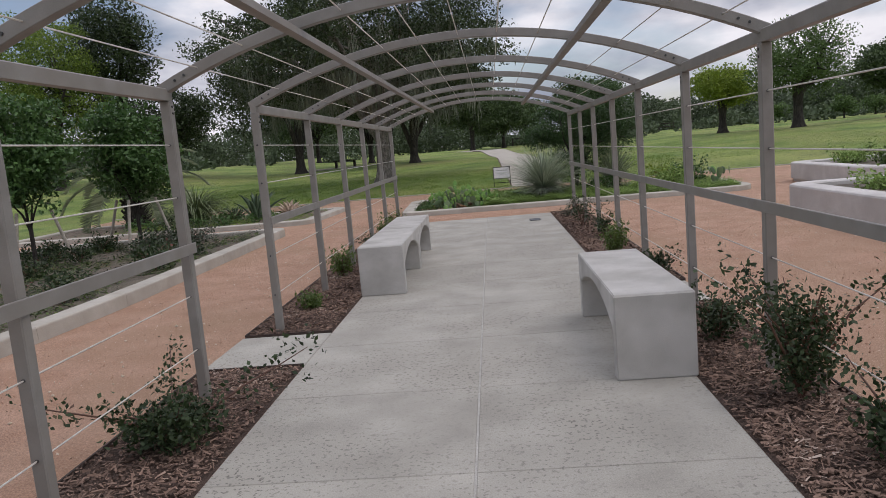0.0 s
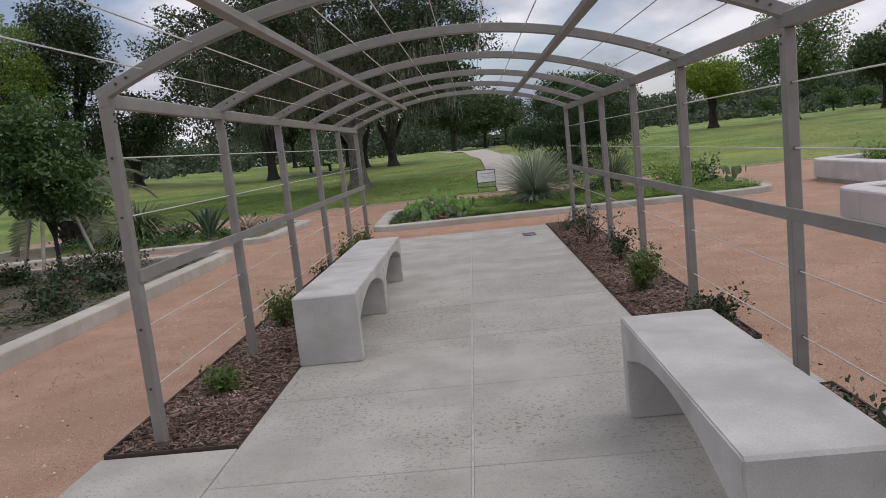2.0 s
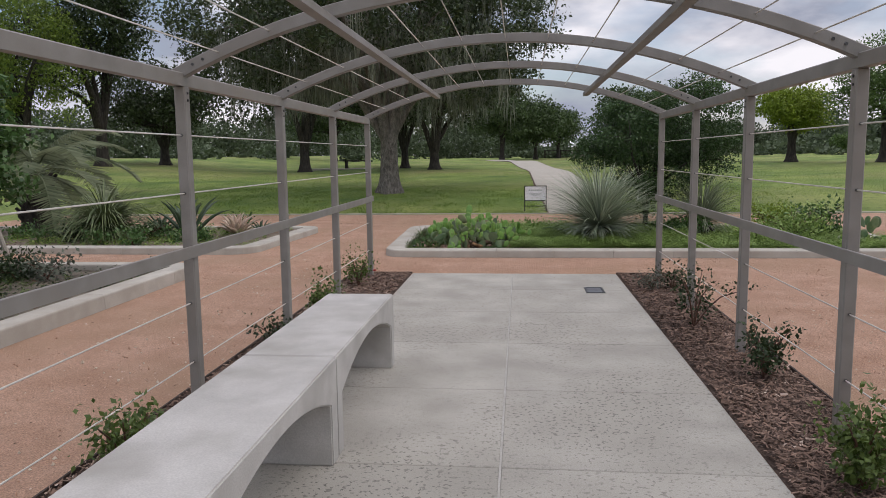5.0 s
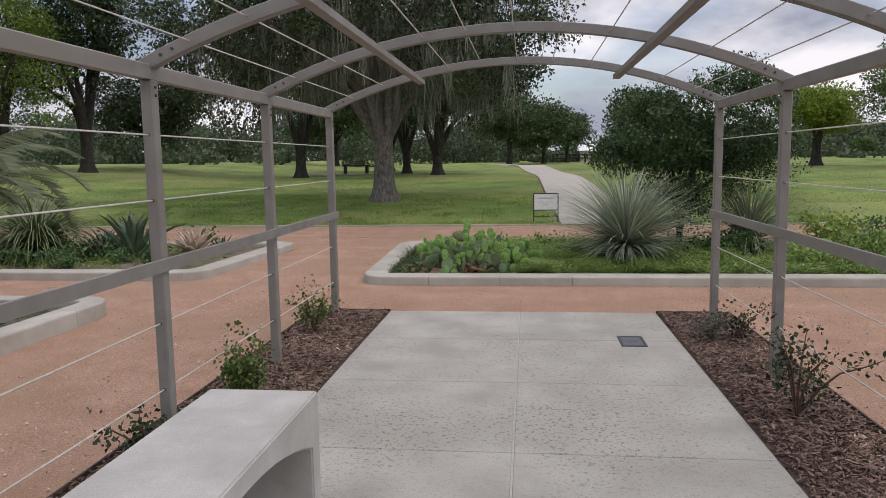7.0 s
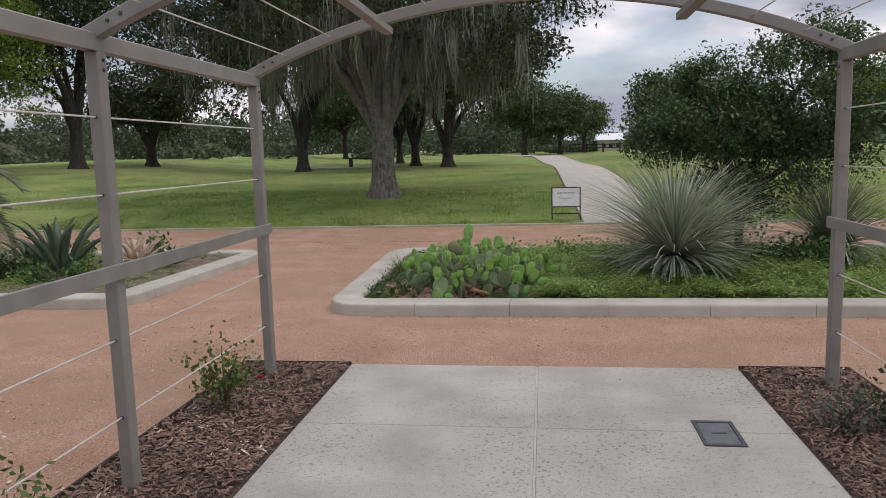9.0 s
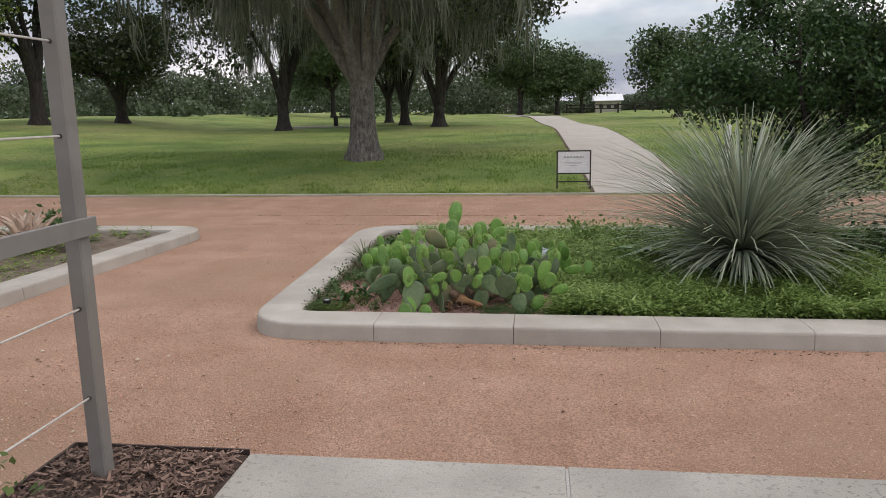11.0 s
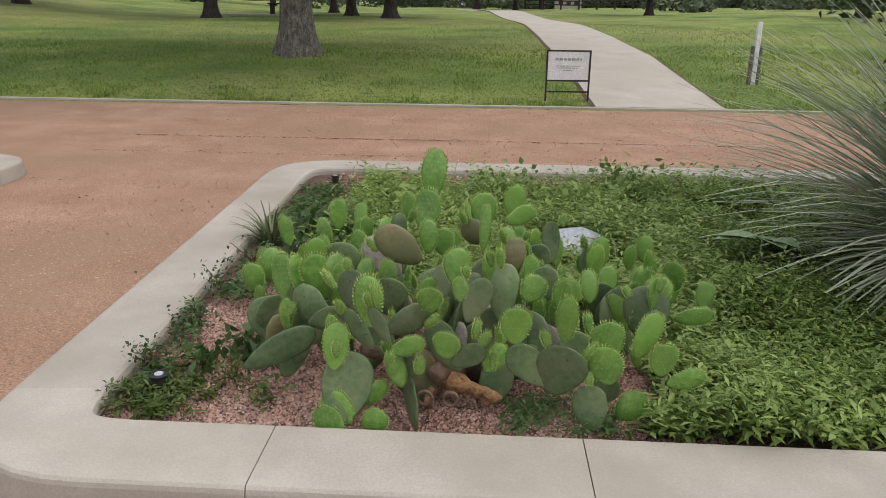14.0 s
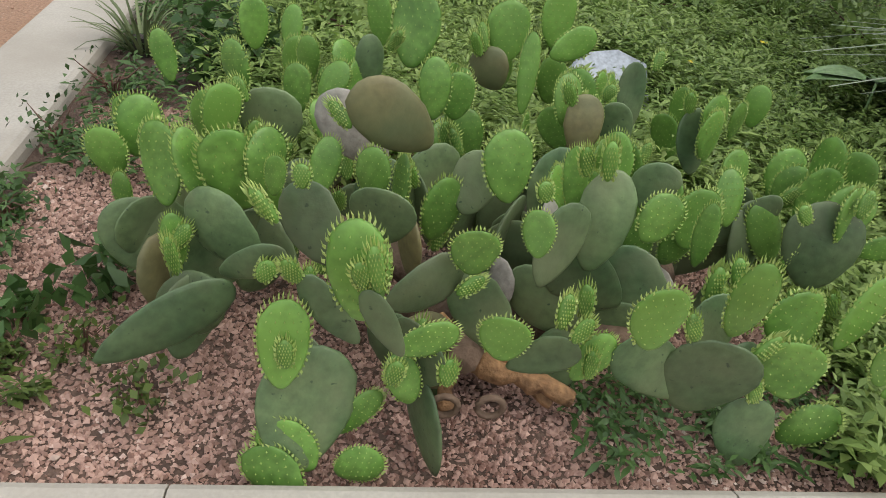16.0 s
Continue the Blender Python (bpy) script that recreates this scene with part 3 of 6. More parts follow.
# ---- benches ----
def arch_bench(x0, x1, y0, y1, label):
    ob = thing("bench", label, "bench", ((x0 + x1) / 2, (y0 + y1) / 2, 0), group="concrete benches under the pergola")
    g = Geo()
    H, L, W = 0.515, y1 - y0, x1 - x0
    half, spring, top = L / 2 - 0.105, 0.30, 0.435
    rad = (half ** 2 + (top - spring) ** 2) / (2 * (top - spring))
    n = 20
    under = [(-half, 0.0)]
    for i in range(n + 1):
        yy = -half + 2 * half * i / n
        under.append((yy, top - rad + math.sqrt(rad * rad - yy * yy)))
    under.append((half, 0.0))
    over = [(-L / 2, 0.0)] + [(-L / 2, H - 0.012), (-L / 2 + 0.012, H)] + [(-L / 2 + L * k / 12, H) for k in range(1, 12)] + [(L / 2 - 0.012, H), (L / 2, H - 0.012), (L / 2, 0.0)]
    prof = over + list(reversed(under))
    bm = bmesh.new()
    vs = [bm.verts.new((-W / 2, y, z)) for y, z in prof]
    face = bm.faces.new(vs)
    ext = bmesh.ops.extrude_face_region(bm, geom=[face])
    bmesh.ops.translate(bm, verts=[v for v in ext["geom"] if isinstance(v, bmesh.types.BMVert)], vec=(W, 0, 0))
    bmesh.ops.recalc_face_normals(bm, faces=bm.faces[:])
    sharp = [e for e in bm.edges if len(e.link_faces) == 2 and e.calc_face_angle() > 0.9]
    bmesh.ops.bevel(bm, geom=sharp, offset=0.007, segments=3, affect="EDGES")
    me = bpy.data.meshes.new("seat_block")
    bm.to_mesh(me)
    bm.free()
    me.materials.append(M_BENCH)
    part("seat_block", me, None, ob, local=True)
    return ob


arch_bench(-1.43, -0.96, 7.39, 9.035, "pale cast concrete bench with arched opening, on the paving")
arch_bench(-1.43, -0.96, 9.043, 10.68, "pale cast concrete bench with arched opening, butted against another")
arch_bench(0.66, 1.13, 4.22, 5.96, "pale cast concrete bench with arched opening, standing alone")

# drain cover
drain = thing("drain_cover", "dark grey plastic inspection cover set in the paving", "drain cover", (0.745, 13.66, 0.0))
M_DRAIN = surface("dark_plastic", (0.035, 0.037, 0.042), (0.06, 0.062, 0.068), 20, 300, 0.5, 0.2, 0.001)
M_DRAINLID = surface("grey_lid", (0.09, 0.095, 0.105), (0.13, 0.135, 0.15), 20, 300, 0.5, 0.2, 0.001)
g = Geo()
for b in ((-0.10, 0.10, -0.165, -0.14), (-0.10, 0.10, 0.14, 0.165), (-0.10, -0.08, -0.14, 0.14), (0.08, 0.10, -0.14, 0.14)):
    g.box(*b, -0.004, 0.007, 0.001)
part("rim", g, M_DRAIN, drain, local=True)
g = Geo()
g.box(-0.079, 0.079, -0.139, 0.139, -0.004, 0.004, 0.001)
part("lid", g, M_DRAINLID, drain, "grey lid", local=True)
g = Geo()
g.box(-0.035, 0.035, -0.008, 0.008, 0.003, 0.0055)
part("slot", g, M_DRAIN, drain, local=True)


# ---- raised beds with kerbs ----
def kerbed_bed(name, label, corners, radius, soil, piece=0.84, width=0.295, height=0.095, first=0.0, jointed=None):
    line = rounded(corners, radius)
    cx, cy = (sum(c[i] for c in corners) / len(corners) for i in (0, 1))
    owner = thing(name, label, "kerb", (cx, cy, 0))
    kerb_ring(owner, line, width, height, piece, M_KERB, first=first, jointed=jointed)
    nor = line_normals(line)
    inner = [p - q * (width - 0.01) for p, q in zip(line, nor)]
    return inner


MAIN = [(-2.10, 16.33), (5.80, 16.33), (5.85, 20.3), (-2.25, 20.3)]
main_inner = kerbed_bed("bed_kerb", "low pale concrete kerb round the cactus bed", MAIN, [0.42, 0.9, 0.9, 0.55], M_SOIL, first=1.10, jointed=lambda p: p.x > -1.6)
sheet("bed_soil_1", main_inner, 0.045, M_DARKSOIL, "reddish gravelly soil inside the cactus bed", "soil")
LEFT2 = [(-12.0, 16.60), (-4.22, 16.60), (-4.06, 20.25), (-12.0, 20.25)]
left_inner = kerbed_bed("bed_kerb", "low pale concrete kerb round the agave bed", LEFT2, [0.5, 0.45, 0.5, 0.5], M_SOIL)
sheet("bed_soil_2", left_inner, 0.05, M_DRYSOIL, "dry brown soil inside the agave bed", "soil")
LEFT1 = [(-9.6, 2.0), (-4.75, 2.0), (-4.22, 6.8), (-4.22, 14.75), (-9.6, 14.75)]
left1_inner = kerbed_bed("bed_kerb", "low pale concrete kerb round the shrub bed", LEFT1, [0.5, 1.2, 2.0, 0.45, 0.5], M_SOIL, 1.5, 0.24, 0.14)
sheet("bed_soil_3", left1_inner, 0.06, M_SOIL, "dark soil with litter inside the shrub bed", "soil")


def raised_planter(corners, label):
    line = rounded(corners, 0.55)
    cx, cy = (sum(c[i] for c in corners) / 4 for i in (0, 1))
    ob = thing("raised_planter", label, "planter", (cx, cy, 0), group="raised concrete planters")
    w, h = 0.34, 0.43
    prof = [(0.05, -0.05), (0.05, 0.05), (0.0, 0.06), (0.0, h - 0.03), (0.012, h - 0.008), (0.035, h), (w - 0.02, h), (w, h - 0.02), (w, 0.05)]
    kerb_ring(ob, line, w, h, 3.5, M_PLANTER, "wall_block", profile=prof)
    nor = line_normals(line)
    inner = [p - q * (w - 0.01) for p, q in zip(line, nor)]
    bm = bmesh.new()
    bm.faces.new([bm.verts.new((p.x, p.y, 0.36)) for p in inner])
    me = bpy.data.meshes.new("soil")
    bm.to_mesh(me)
    bm.free()
    me.materials.append(M_SOIL)
    part("soil", me, None, ob, "dark planting soil")
    return ob


raised_planter([(4.62, 6.6), (8.6, 6.6), (8.6, 12.2), (4.62, 12.2)], "raised planter with thick pale concrete walls and low plants")
raised_planter([(7.0, 14.2), (11.2, 14.2), (11.2, 18.2), (7.0, 18.2)], "raised planter with thick pale concrete walls beside the lawn")


# ---- trees ----
def crown_points(rng, lobes, clumps, per, clump_r):
    """Leaf centres: clumps spread in a shell of each lobe (centre, radii)."""
    vol = np.array([l[3] * l[4] * l[5] for l in lobes]) ** 0.75
    cnt = np.maximum(1, (clumps * vol / vol.sum()).astype(int))
    cc = []
    for l, n in zip(lobes, cnt):
        cc.append(np.array(l[:3]) + in_ball(rng, n, 0.55) * np.array(l[3:6]))
    cc = np.concatenate(cc)
    r = clump_r * rng.uniform(0.6, 1.4, len(cc))
    P = np.repeat(cc, per, 0) + in_ball(rng, len(cc) * per) * np.repeat(r, per)[:, None] * np.array([1.15, 1.15, 0.7])
    return cc, P


def tree(name, label, x, y, trunk_r, fork, lobes, clumps, per, leaf, clump_r, leaf_mat, bark, seed, limbs=9, moss=0, moss_len=(0.5, 1.4), group="", lean=(0, 0), droop=0.25, limb_scale=1.0, limb_low=0.0):
    """lobes: centre and radii in metres from the tree's foot. fork: height of the lowest limb."""
    z0 = float(rise(x, y)) if y > 24 else 0.05
    ob = thing(name, label, "tree", (x, y, z0), group=group)
    rng = np.random.default_rng(seed)
    per, leaf = int(per * 1.7), leaf * 0.72
    cc, P = crown_points(rng, lobes, clumps, per, clump_r)
    g = Geo()
    top = Vector((lean[0], lean[1], fork))
    turn = rng.uniform(0, 6.28)
    rings, sides = 13, 20
    for i in range(rings):
        t = i / (rings - 1)
        z = -0.15 + (fork + 0.15) * t ** 1.25
        flare = 0.62 * math.exp(-max(0.0, z) / (trunk_r * 0.9))
        swell = 0.93 + flare - 0.10 * t
        for j in range(sides):
            q = 2 * math.pi * j / sides
            ridge = (0.10 + 0.55 * flare) * math.sin(5 * q + turn) + 0.05 * math.sin(3 * q + 2.1 * turn + 3 * t) + rng.normal(0, 0.015)
            rr = trunk_r * (swell + ridge * 0.55)
            u = max(0.0, z / fork)
            g.v.append((lean[0] * u + rr * math.cos(q), lean[1] * u + rr * math.sin(q), z))
    g.f += [(i * sides + j, i * sides + (j + 1) % sides, (i + 1) * sides + (j + 1) % sides, (i + 1) * sides + j) for i in range(rings - 1) for j in range(sides)]
    g.f.append(tuple((rings - 1) * sides + j for j in range(sides)))
    pick = rng.permutation(len(cc))[:limbs * 6]
    best = []
    for i in pick:
        c = Vector(cc[i])
        if c.z > limb_low and all((c - b).length > 0.8 for b in best):
            best.append(c)
        if len(best) >= limbs:
            break
    for c in best:
        mid = top.lerp(c, 0.45) + Vector((rng.normal(0, 0.06), rng.normal(0, 0.06), 0.10)) * (c - top).length
        a = trunk_r * rng.uniform(0.42, 0.68) * limb_scale
        p1 = top.lerp(mid, 0.5) + Vector((0, 0, 0.05 * (c - top).length))
        root = top - Vector((lean[0] * 0.3, lean[1] * 0.3, min(fork * 0.45, trunk_r * rng.uniform(1.5, 4.0))))
        out = Vector((c.x - top.x, c.y - top.y, 0))
        out = out.normalized() * trunk_r * 0.45 if out.length > 0.01 else out
        neck = root.lerp(top, 0.75) + out
        g.tube([root, neck, neck.lerp(p1, 0.5) + Vector((0, 0, trunk_r * 0.5)), p1, mid, mid.lerp(c, 0.55) + Vector((0, 0, 0.06)), c], [a * 0.9, a * 1.05, a * 0.95, a * 0.8, a * 0.58, a * 0.36, a * 0.12], 8)
        for _ in range(3):
            j = int(np.argmin(np.linalg.norm(cc - np.array(mid.lerp(c, rng.uniform(0.2, 0.9))) - rng.normal(0, 0.8, 3), axis=1)))
            e = Vector(cc[j])
            s = mid.lerp(c, rng.uniform(0.05, 0.6))
            g.tube([s, s.lerp(e, 0.5) + Vector((0, 0, 0.08 * (e - s).length)), e], [a * 0.42, a * 0.25, a * 0.08], 5)
    part("trunk", g, bark, ob, local=True, smooth=True)
    Q = leaves(P, leaf, rng, 0.55, 0.35, droop)
    part("crown", quads_mesh("crown", Q, leaf_mat), None, ob, local=True)
    if moss:
        low = cc[np.argsort(cc[:, 2])][: max(20, int(len(cc) * 0.55))]
        base = low[rng.integers(0, len(low), moss)]
        pull = rng.uniform(0, 1, (moss, 1))
        base = base * (1 - 0.62 * pull) + np.array([lean[0], lean[1], fork + 1.5]) * 0.62 * pull
        base = base + rng.normal(0, 0.25, (moss, 3)) * np.array([1, 1, 0.5])
        strands = []
        for b in base:
            ln = rng.uniform(*moss_len)
            for _ in range(11):
                o = b + rng.normal(0, 0.07, 3)
                l1 = ln * rng.uniform(0.5, 1.1)
                w = rng.uniform(0.006, 0.022)
                t = rng.uniform(0, math.pi)
                d = np.array([math.cos(t), math.sin(t), 0])
                k1 = o + np.array([rng.normal(0, 0.05), rng.normal(0, 0.05), -l1 * 0.5])
                k2 = o + np.array([rng.normal(0, 0.08), rng.normal(0, 0.08), -l1])
                strands.append([o - d * w * 0.5, o + d * w * 0.5, k1 + d * w, k1 - d * w])
                strands.append([k1 - d * w, k1 + d * w, k2 + d * w * 0.15, k2 - d * w * 0.15])
        part("moss", quads_mesh("moss", np.array(strands), M_MOSS), None, ob, "grey hanging Spanish moss", local=True, kind="stuff")
    return ob


def lobes_round(w, z0, z1, seed, n=7):
    """A few overlapping lobes that fill a crown of half width w between two heights."""
    r = random.Random(seed)
    h = z1 - z0
    out = [(0, 0, z0 + h * 0.55, w * 0.62, w * 0.62, h * 0.45)]
    for i in range(n):
        t = 2 * math.pi * i / n + r.uniform(-0.3, 0.3)
        d = w * r.uniform(0.45, 0.62)
        out.append((d * math.cos(t), d * math.sin(t), z0 + h * r.uniform(0.25, 0.72), w * r.uniform(0.34, 0.45), w * r.uniform(0.34, 0.45), h * r.uniform(0.2, 0.32)))
    return out


OAK_LOBES = [(0, 0, 6.8, 4.2, 4.2, 2.5), (-3.4, -1.6, 4.9, 2.6, 2.4, 1.5), (2.6, -1.4, 4.5, 2.1, 2.2, 1.6), (3.3, 0.8, 5.0, 1.7, 2.2, 2.2),
             (-1.2, -3.0, 5.0, 2.4, 1.9, 1.4), (1.6, 3.0, 5.2, 2.8, 2.2, 1.7), (-3.6, 2.2, 5.2, 2.8, 2.4, 1.8), (-5.2, 0, 5.5, 1.8, 2.0, 1.4),
             (3.0, 2.0, 3.3, 1.2, 1.4, 1.0), (-4.6, -1.0, 3.6, 1.6, 1.6, 0.9)]
tree("live_oak", "large old live oak hung with grey Spanish moss, on the lawn", -4.05, 28.1, 0.30, 1.9, OAK_LOBES, 640, 64, 0.155, 0.50, M_OAK, M_BARK, 5, limbs=18, moss=430, moss_len=(0.3, 1.5), limb_scale=0.85, limb_low=5.0)
LAWN_OAK = "dark live oak with a broad crown, standing on the lawn"
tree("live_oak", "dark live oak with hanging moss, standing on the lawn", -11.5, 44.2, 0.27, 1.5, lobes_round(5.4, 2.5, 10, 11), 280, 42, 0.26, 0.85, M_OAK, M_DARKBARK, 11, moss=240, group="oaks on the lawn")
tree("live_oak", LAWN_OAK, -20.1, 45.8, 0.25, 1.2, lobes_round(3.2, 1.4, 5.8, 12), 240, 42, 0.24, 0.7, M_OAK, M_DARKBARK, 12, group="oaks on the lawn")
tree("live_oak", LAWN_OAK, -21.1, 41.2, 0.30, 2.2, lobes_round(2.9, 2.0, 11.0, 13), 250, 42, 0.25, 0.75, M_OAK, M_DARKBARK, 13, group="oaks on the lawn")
tree("live_oak", LAWN_OAK, -26.5, 42.0, 0.33, 2.6, lobes_round(3.6, 2.4, 9.5, 14), 140, 40, 0.25, 0.75, M_OAKHAZE, M_DARKBARK, 14, group="oaks on the lawn")
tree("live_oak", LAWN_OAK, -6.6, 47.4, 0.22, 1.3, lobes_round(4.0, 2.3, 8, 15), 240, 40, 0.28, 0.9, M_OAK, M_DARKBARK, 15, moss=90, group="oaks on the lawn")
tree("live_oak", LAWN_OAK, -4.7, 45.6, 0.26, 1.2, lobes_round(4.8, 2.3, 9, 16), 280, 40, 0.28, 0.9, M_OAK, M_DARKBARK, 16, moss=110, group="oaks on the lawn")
tree("live_oak", LAWN_OAK, -8.9, 55.0, 0.2, 1.5, lobes_round(4.5, 2.0, 9, 17), 220, 36, 0.34, 1.0, M_OAKHAZE, M_DARKBARK, 17, group="oaks on the lawn")
tree("live_oak", LAWN_OAK, -16.4, 70.0, 0.2, 2.2, lobes_round(4.5, 1.8, 8, 18), 220, 34, 0.40, 1.1, M_OAKHAZE, M_DARKBARK, 18, group="oaks on the lawn")
tree("live_oak", LAWN_OAK, -1.9, 83.0, 0.25, 2.0, lobes_round(4.0, 1.6, 7.5, 19), 200, 34, 0.42, 1.1, M_OAKHAZE, M_DARKBARK, 19, group="oaks on the lawn")
tree("live_oak", LAWN_OAK, 1.6, 86.0, 0.22, 1.8, lobes_round(3.6, 1.4, 6.8, 20), 180, 34, 0.42, 1.1, M_OAKHAZE, M_DARKBARK, 20, group="oaks on the lawn")
tree("live_oak", LAWN_OAK, 4.4, 94.0, 0.22, 1.8, lobes_round(3.4, 1.2, 6.0, 21), 160, 34, 0.42, 1.1, M_OAKHAZE, M_DARKBARK, 21, group="oaks on the lawn")
tree("live_oak", "round-crowned dark oak by a ranch fence", 8.0, 57.8, 0.20, 1.5, lobes_round(3.0, 1.4, 5.0, 22), 240, 40, 0.28, 0.8, M_OAKHAZE, M_DARKBARK, 22, group="oaks on the lawn")
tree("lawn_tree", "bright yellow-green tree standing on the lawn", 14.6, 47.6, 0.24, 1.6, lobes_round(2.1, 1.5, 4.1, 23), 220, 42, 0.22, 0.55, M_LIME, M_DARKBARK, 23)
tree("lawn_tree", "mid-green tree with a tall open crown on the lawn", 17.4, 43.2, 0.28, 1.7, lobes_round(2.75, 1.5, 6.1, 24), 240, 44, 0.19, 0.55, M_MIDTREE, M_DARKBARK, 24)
tree("lawn_tree", "dark green tree far off on the lawn", 24.5, 47.0, 0.25, 1.7, lobes_round(2.6, 1.4, 4.8, 25), 200, 40, 0.25, 0.7, M_OAKHAZE, M_DARKBARK, 25)
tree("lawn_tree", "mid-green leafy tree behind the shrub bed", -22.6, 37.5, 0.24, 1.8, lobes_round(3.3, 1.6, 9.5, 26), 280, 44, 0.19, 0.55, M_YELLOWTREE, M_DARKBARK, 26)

for tx, ty, w, zt, sd in ((29.5, 64.0, 1.5, 2.6, 41), (33.0, 66.0, 1.3, 2.2, 42), (36.5, 63.0, 1.6, 3.0, 43), (40.5, 67.0, 1.4, 2.4, 44), (26.5, 70.0, 1.4, 2.3, 45), (44.0, 64.0, 1.7, 3.1, 46)):
    tree("lawn_tree", "small light green young tree far across the lawn", tx, ty, 0.07, 0.6, lobes_round(w * 0.8, 0.3, zt * 0.8, sd), 60, 26, 0.24, 0.4, M_MIDTREE, M_DARKBARK, sd, limbs=5, group="young trees across the lawn")

# small tree in the cactus bed
BUSH = [(-0.55, 0, 1.75, 0.70, 0.7, 0.50), (0.75, 0.1, 1.95, 0.85, 0.8, 0.75), (0.0, 0.1, 1.60, 0.9, 0.7, 0.48), (1.25, 0, 1.45, 0.42, 0.5, 0.45), (-0.80, -0.1, 1.45, 0.45, 0.5, 0.30), (0.3, 0.1, 1.0, 0.75, 0.6, 0.5), (-0.15, 0, 0.75, 0.5, 0.5, 0.4), (0.9, 0.1, 2.55, 0.35, 0.35, 0.35), (-0.35, 0, 2.15, 0.3, 0.3, 0.28)]
tree("shrub_oak", "dense dark green bushy tree in the kerbed bed", 2.15, 18.95, 0.055, 0.55, BUSH, 600, 52, 0.062, 0.20, M_SHRUBDARK, M_DARKBARK, 30, limbs=12)

# staked young trees in the shrub bed
for tx, ty, w, zt, sd in ((-7.0, 14.0, 0.88, 3.05, 31), (-7.85, 11.9, 0.90, 2.9, 32)):
    tree("young_tree", "young leafy tree tied to pale stakes in the shrub bed", tx, ty, 0.04, 0.7, lobes_round(w, 0.75, zt, sd), 150, 46, 0.125, 0.26, M_SHRUB, M_DARKBARK, sd, group="staked young trees")
    for dx, dy in ((-0.75, 0.1), (0.65, 0.15), (0.1, -0.7)):
        st = thing("tree_stake", "pale wooden stake leaning beside a young tree", "stake", (tx + dx, ty + dy, 0.05), group="tree stakes")
        g = Geo()
        g.tube([(0, 0, -0.1), (-dx * 0.45, -dy * 0.45, 0.95)], [0.03, 0.028], 8)
        part("pole", g, M_PALEWOOD, st, local=True)

# far woods all round, leaf colour paled to stand for distance haze
rng = np.random.default_rng(77)
C = []
for k in range(330):
    a = 2 * math.pi * k / 330
    d = rng.uniform(100, 150)
    x, y = d * math.sin(a), 10 + d * math.cos(a)
    front = y > 60 and abs(x + 10) < 160
    hgt = rng.uniform(4.0, 8.5) * (1.2 if x < -8 else 1.0)
    if 0 < math.degrees(math.atan2(x, y - 10)) < 9:
        hgt *= 0.45
    n = 2100 if front else 160
    P = in_ball(rng, n, 0.35) * np.array([4.2, 4.2, hgt * 0.5]) + np.array([x, y, float(rise(x, max(y, 24))) + hgt * 0.36])
    C.append(P)
C = np.concatenate(C)
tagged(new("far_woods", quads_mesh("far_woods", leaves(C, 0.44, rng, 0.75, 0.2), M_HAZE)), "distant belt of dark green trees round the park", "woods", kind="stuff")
# low shrubs in front of the woods, in the same haze-paled leaf colour
C = []
for k in range(130):
    x = rng.uniform(-70, 70)
    if -10 < x < 11:
        continue
    y = rng.uniform(62, 90)
    hgt = rng.uniform(0.5, 1.8)
    C.append(in_ball(rng, 110, 0.3) * np.array([1.2, 1.2, hgt * 0.6]) + np.array([x, y, float(rise(x, y)) + hgt * 0.45]))
C = np.concatenate(C)
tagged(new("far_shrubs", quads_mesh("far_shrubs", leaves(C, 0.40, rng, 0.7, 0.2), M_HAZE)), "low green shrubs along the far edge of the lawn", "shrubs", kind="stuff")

# resting place under the oaks
pad_z = float(rise(-10.3, 47.5))
g = Geo()
g.box(-12.2, -8.6, 46.9, 48.1, pad_z - 0.2, pad_z + 0.05, 0.02)
tagged(new("rest_pad", g.mesh("rest_pad", M_PATH)), "pale concrete pad under the oaks", "paving", kind="structure")
rest = thing("park_bench", "low dark park bench on a concrete pad under the oaks", "bench", (-9.4, 47.4, pad_z + 0.05))
g = Geo()
g.box(-0.75, 0.75, -0.22, 0.22, 0.40, 0.46, 0.01)
part("seat", g, M_DARKBARK, rest, local=True)
for lx in (-0.6, 0.6):
    g = Geo()
    g.box(lx - 0.06, lx + 0.06, -0.18, 0.18, 0.0, 0.40, 0.01)
    part("leg", g, M_DARKBARK, rest, local=True)


# ---- plants ----
def obovate(n, narrow):
    """Outline of a pad or leaf from its foot (0, 0) to its tip (0, 1)."""
    out = []
    for i in range(n):
        t = 2 * math.pi * (i + 0.5) / n
        y = 0.5 - 0.5 * math.cos(t)
        out.append((0.5 * math.sin(t) * (narrow + (1 - narrow) * 1.15 * y ** 0.7), y))
    return out


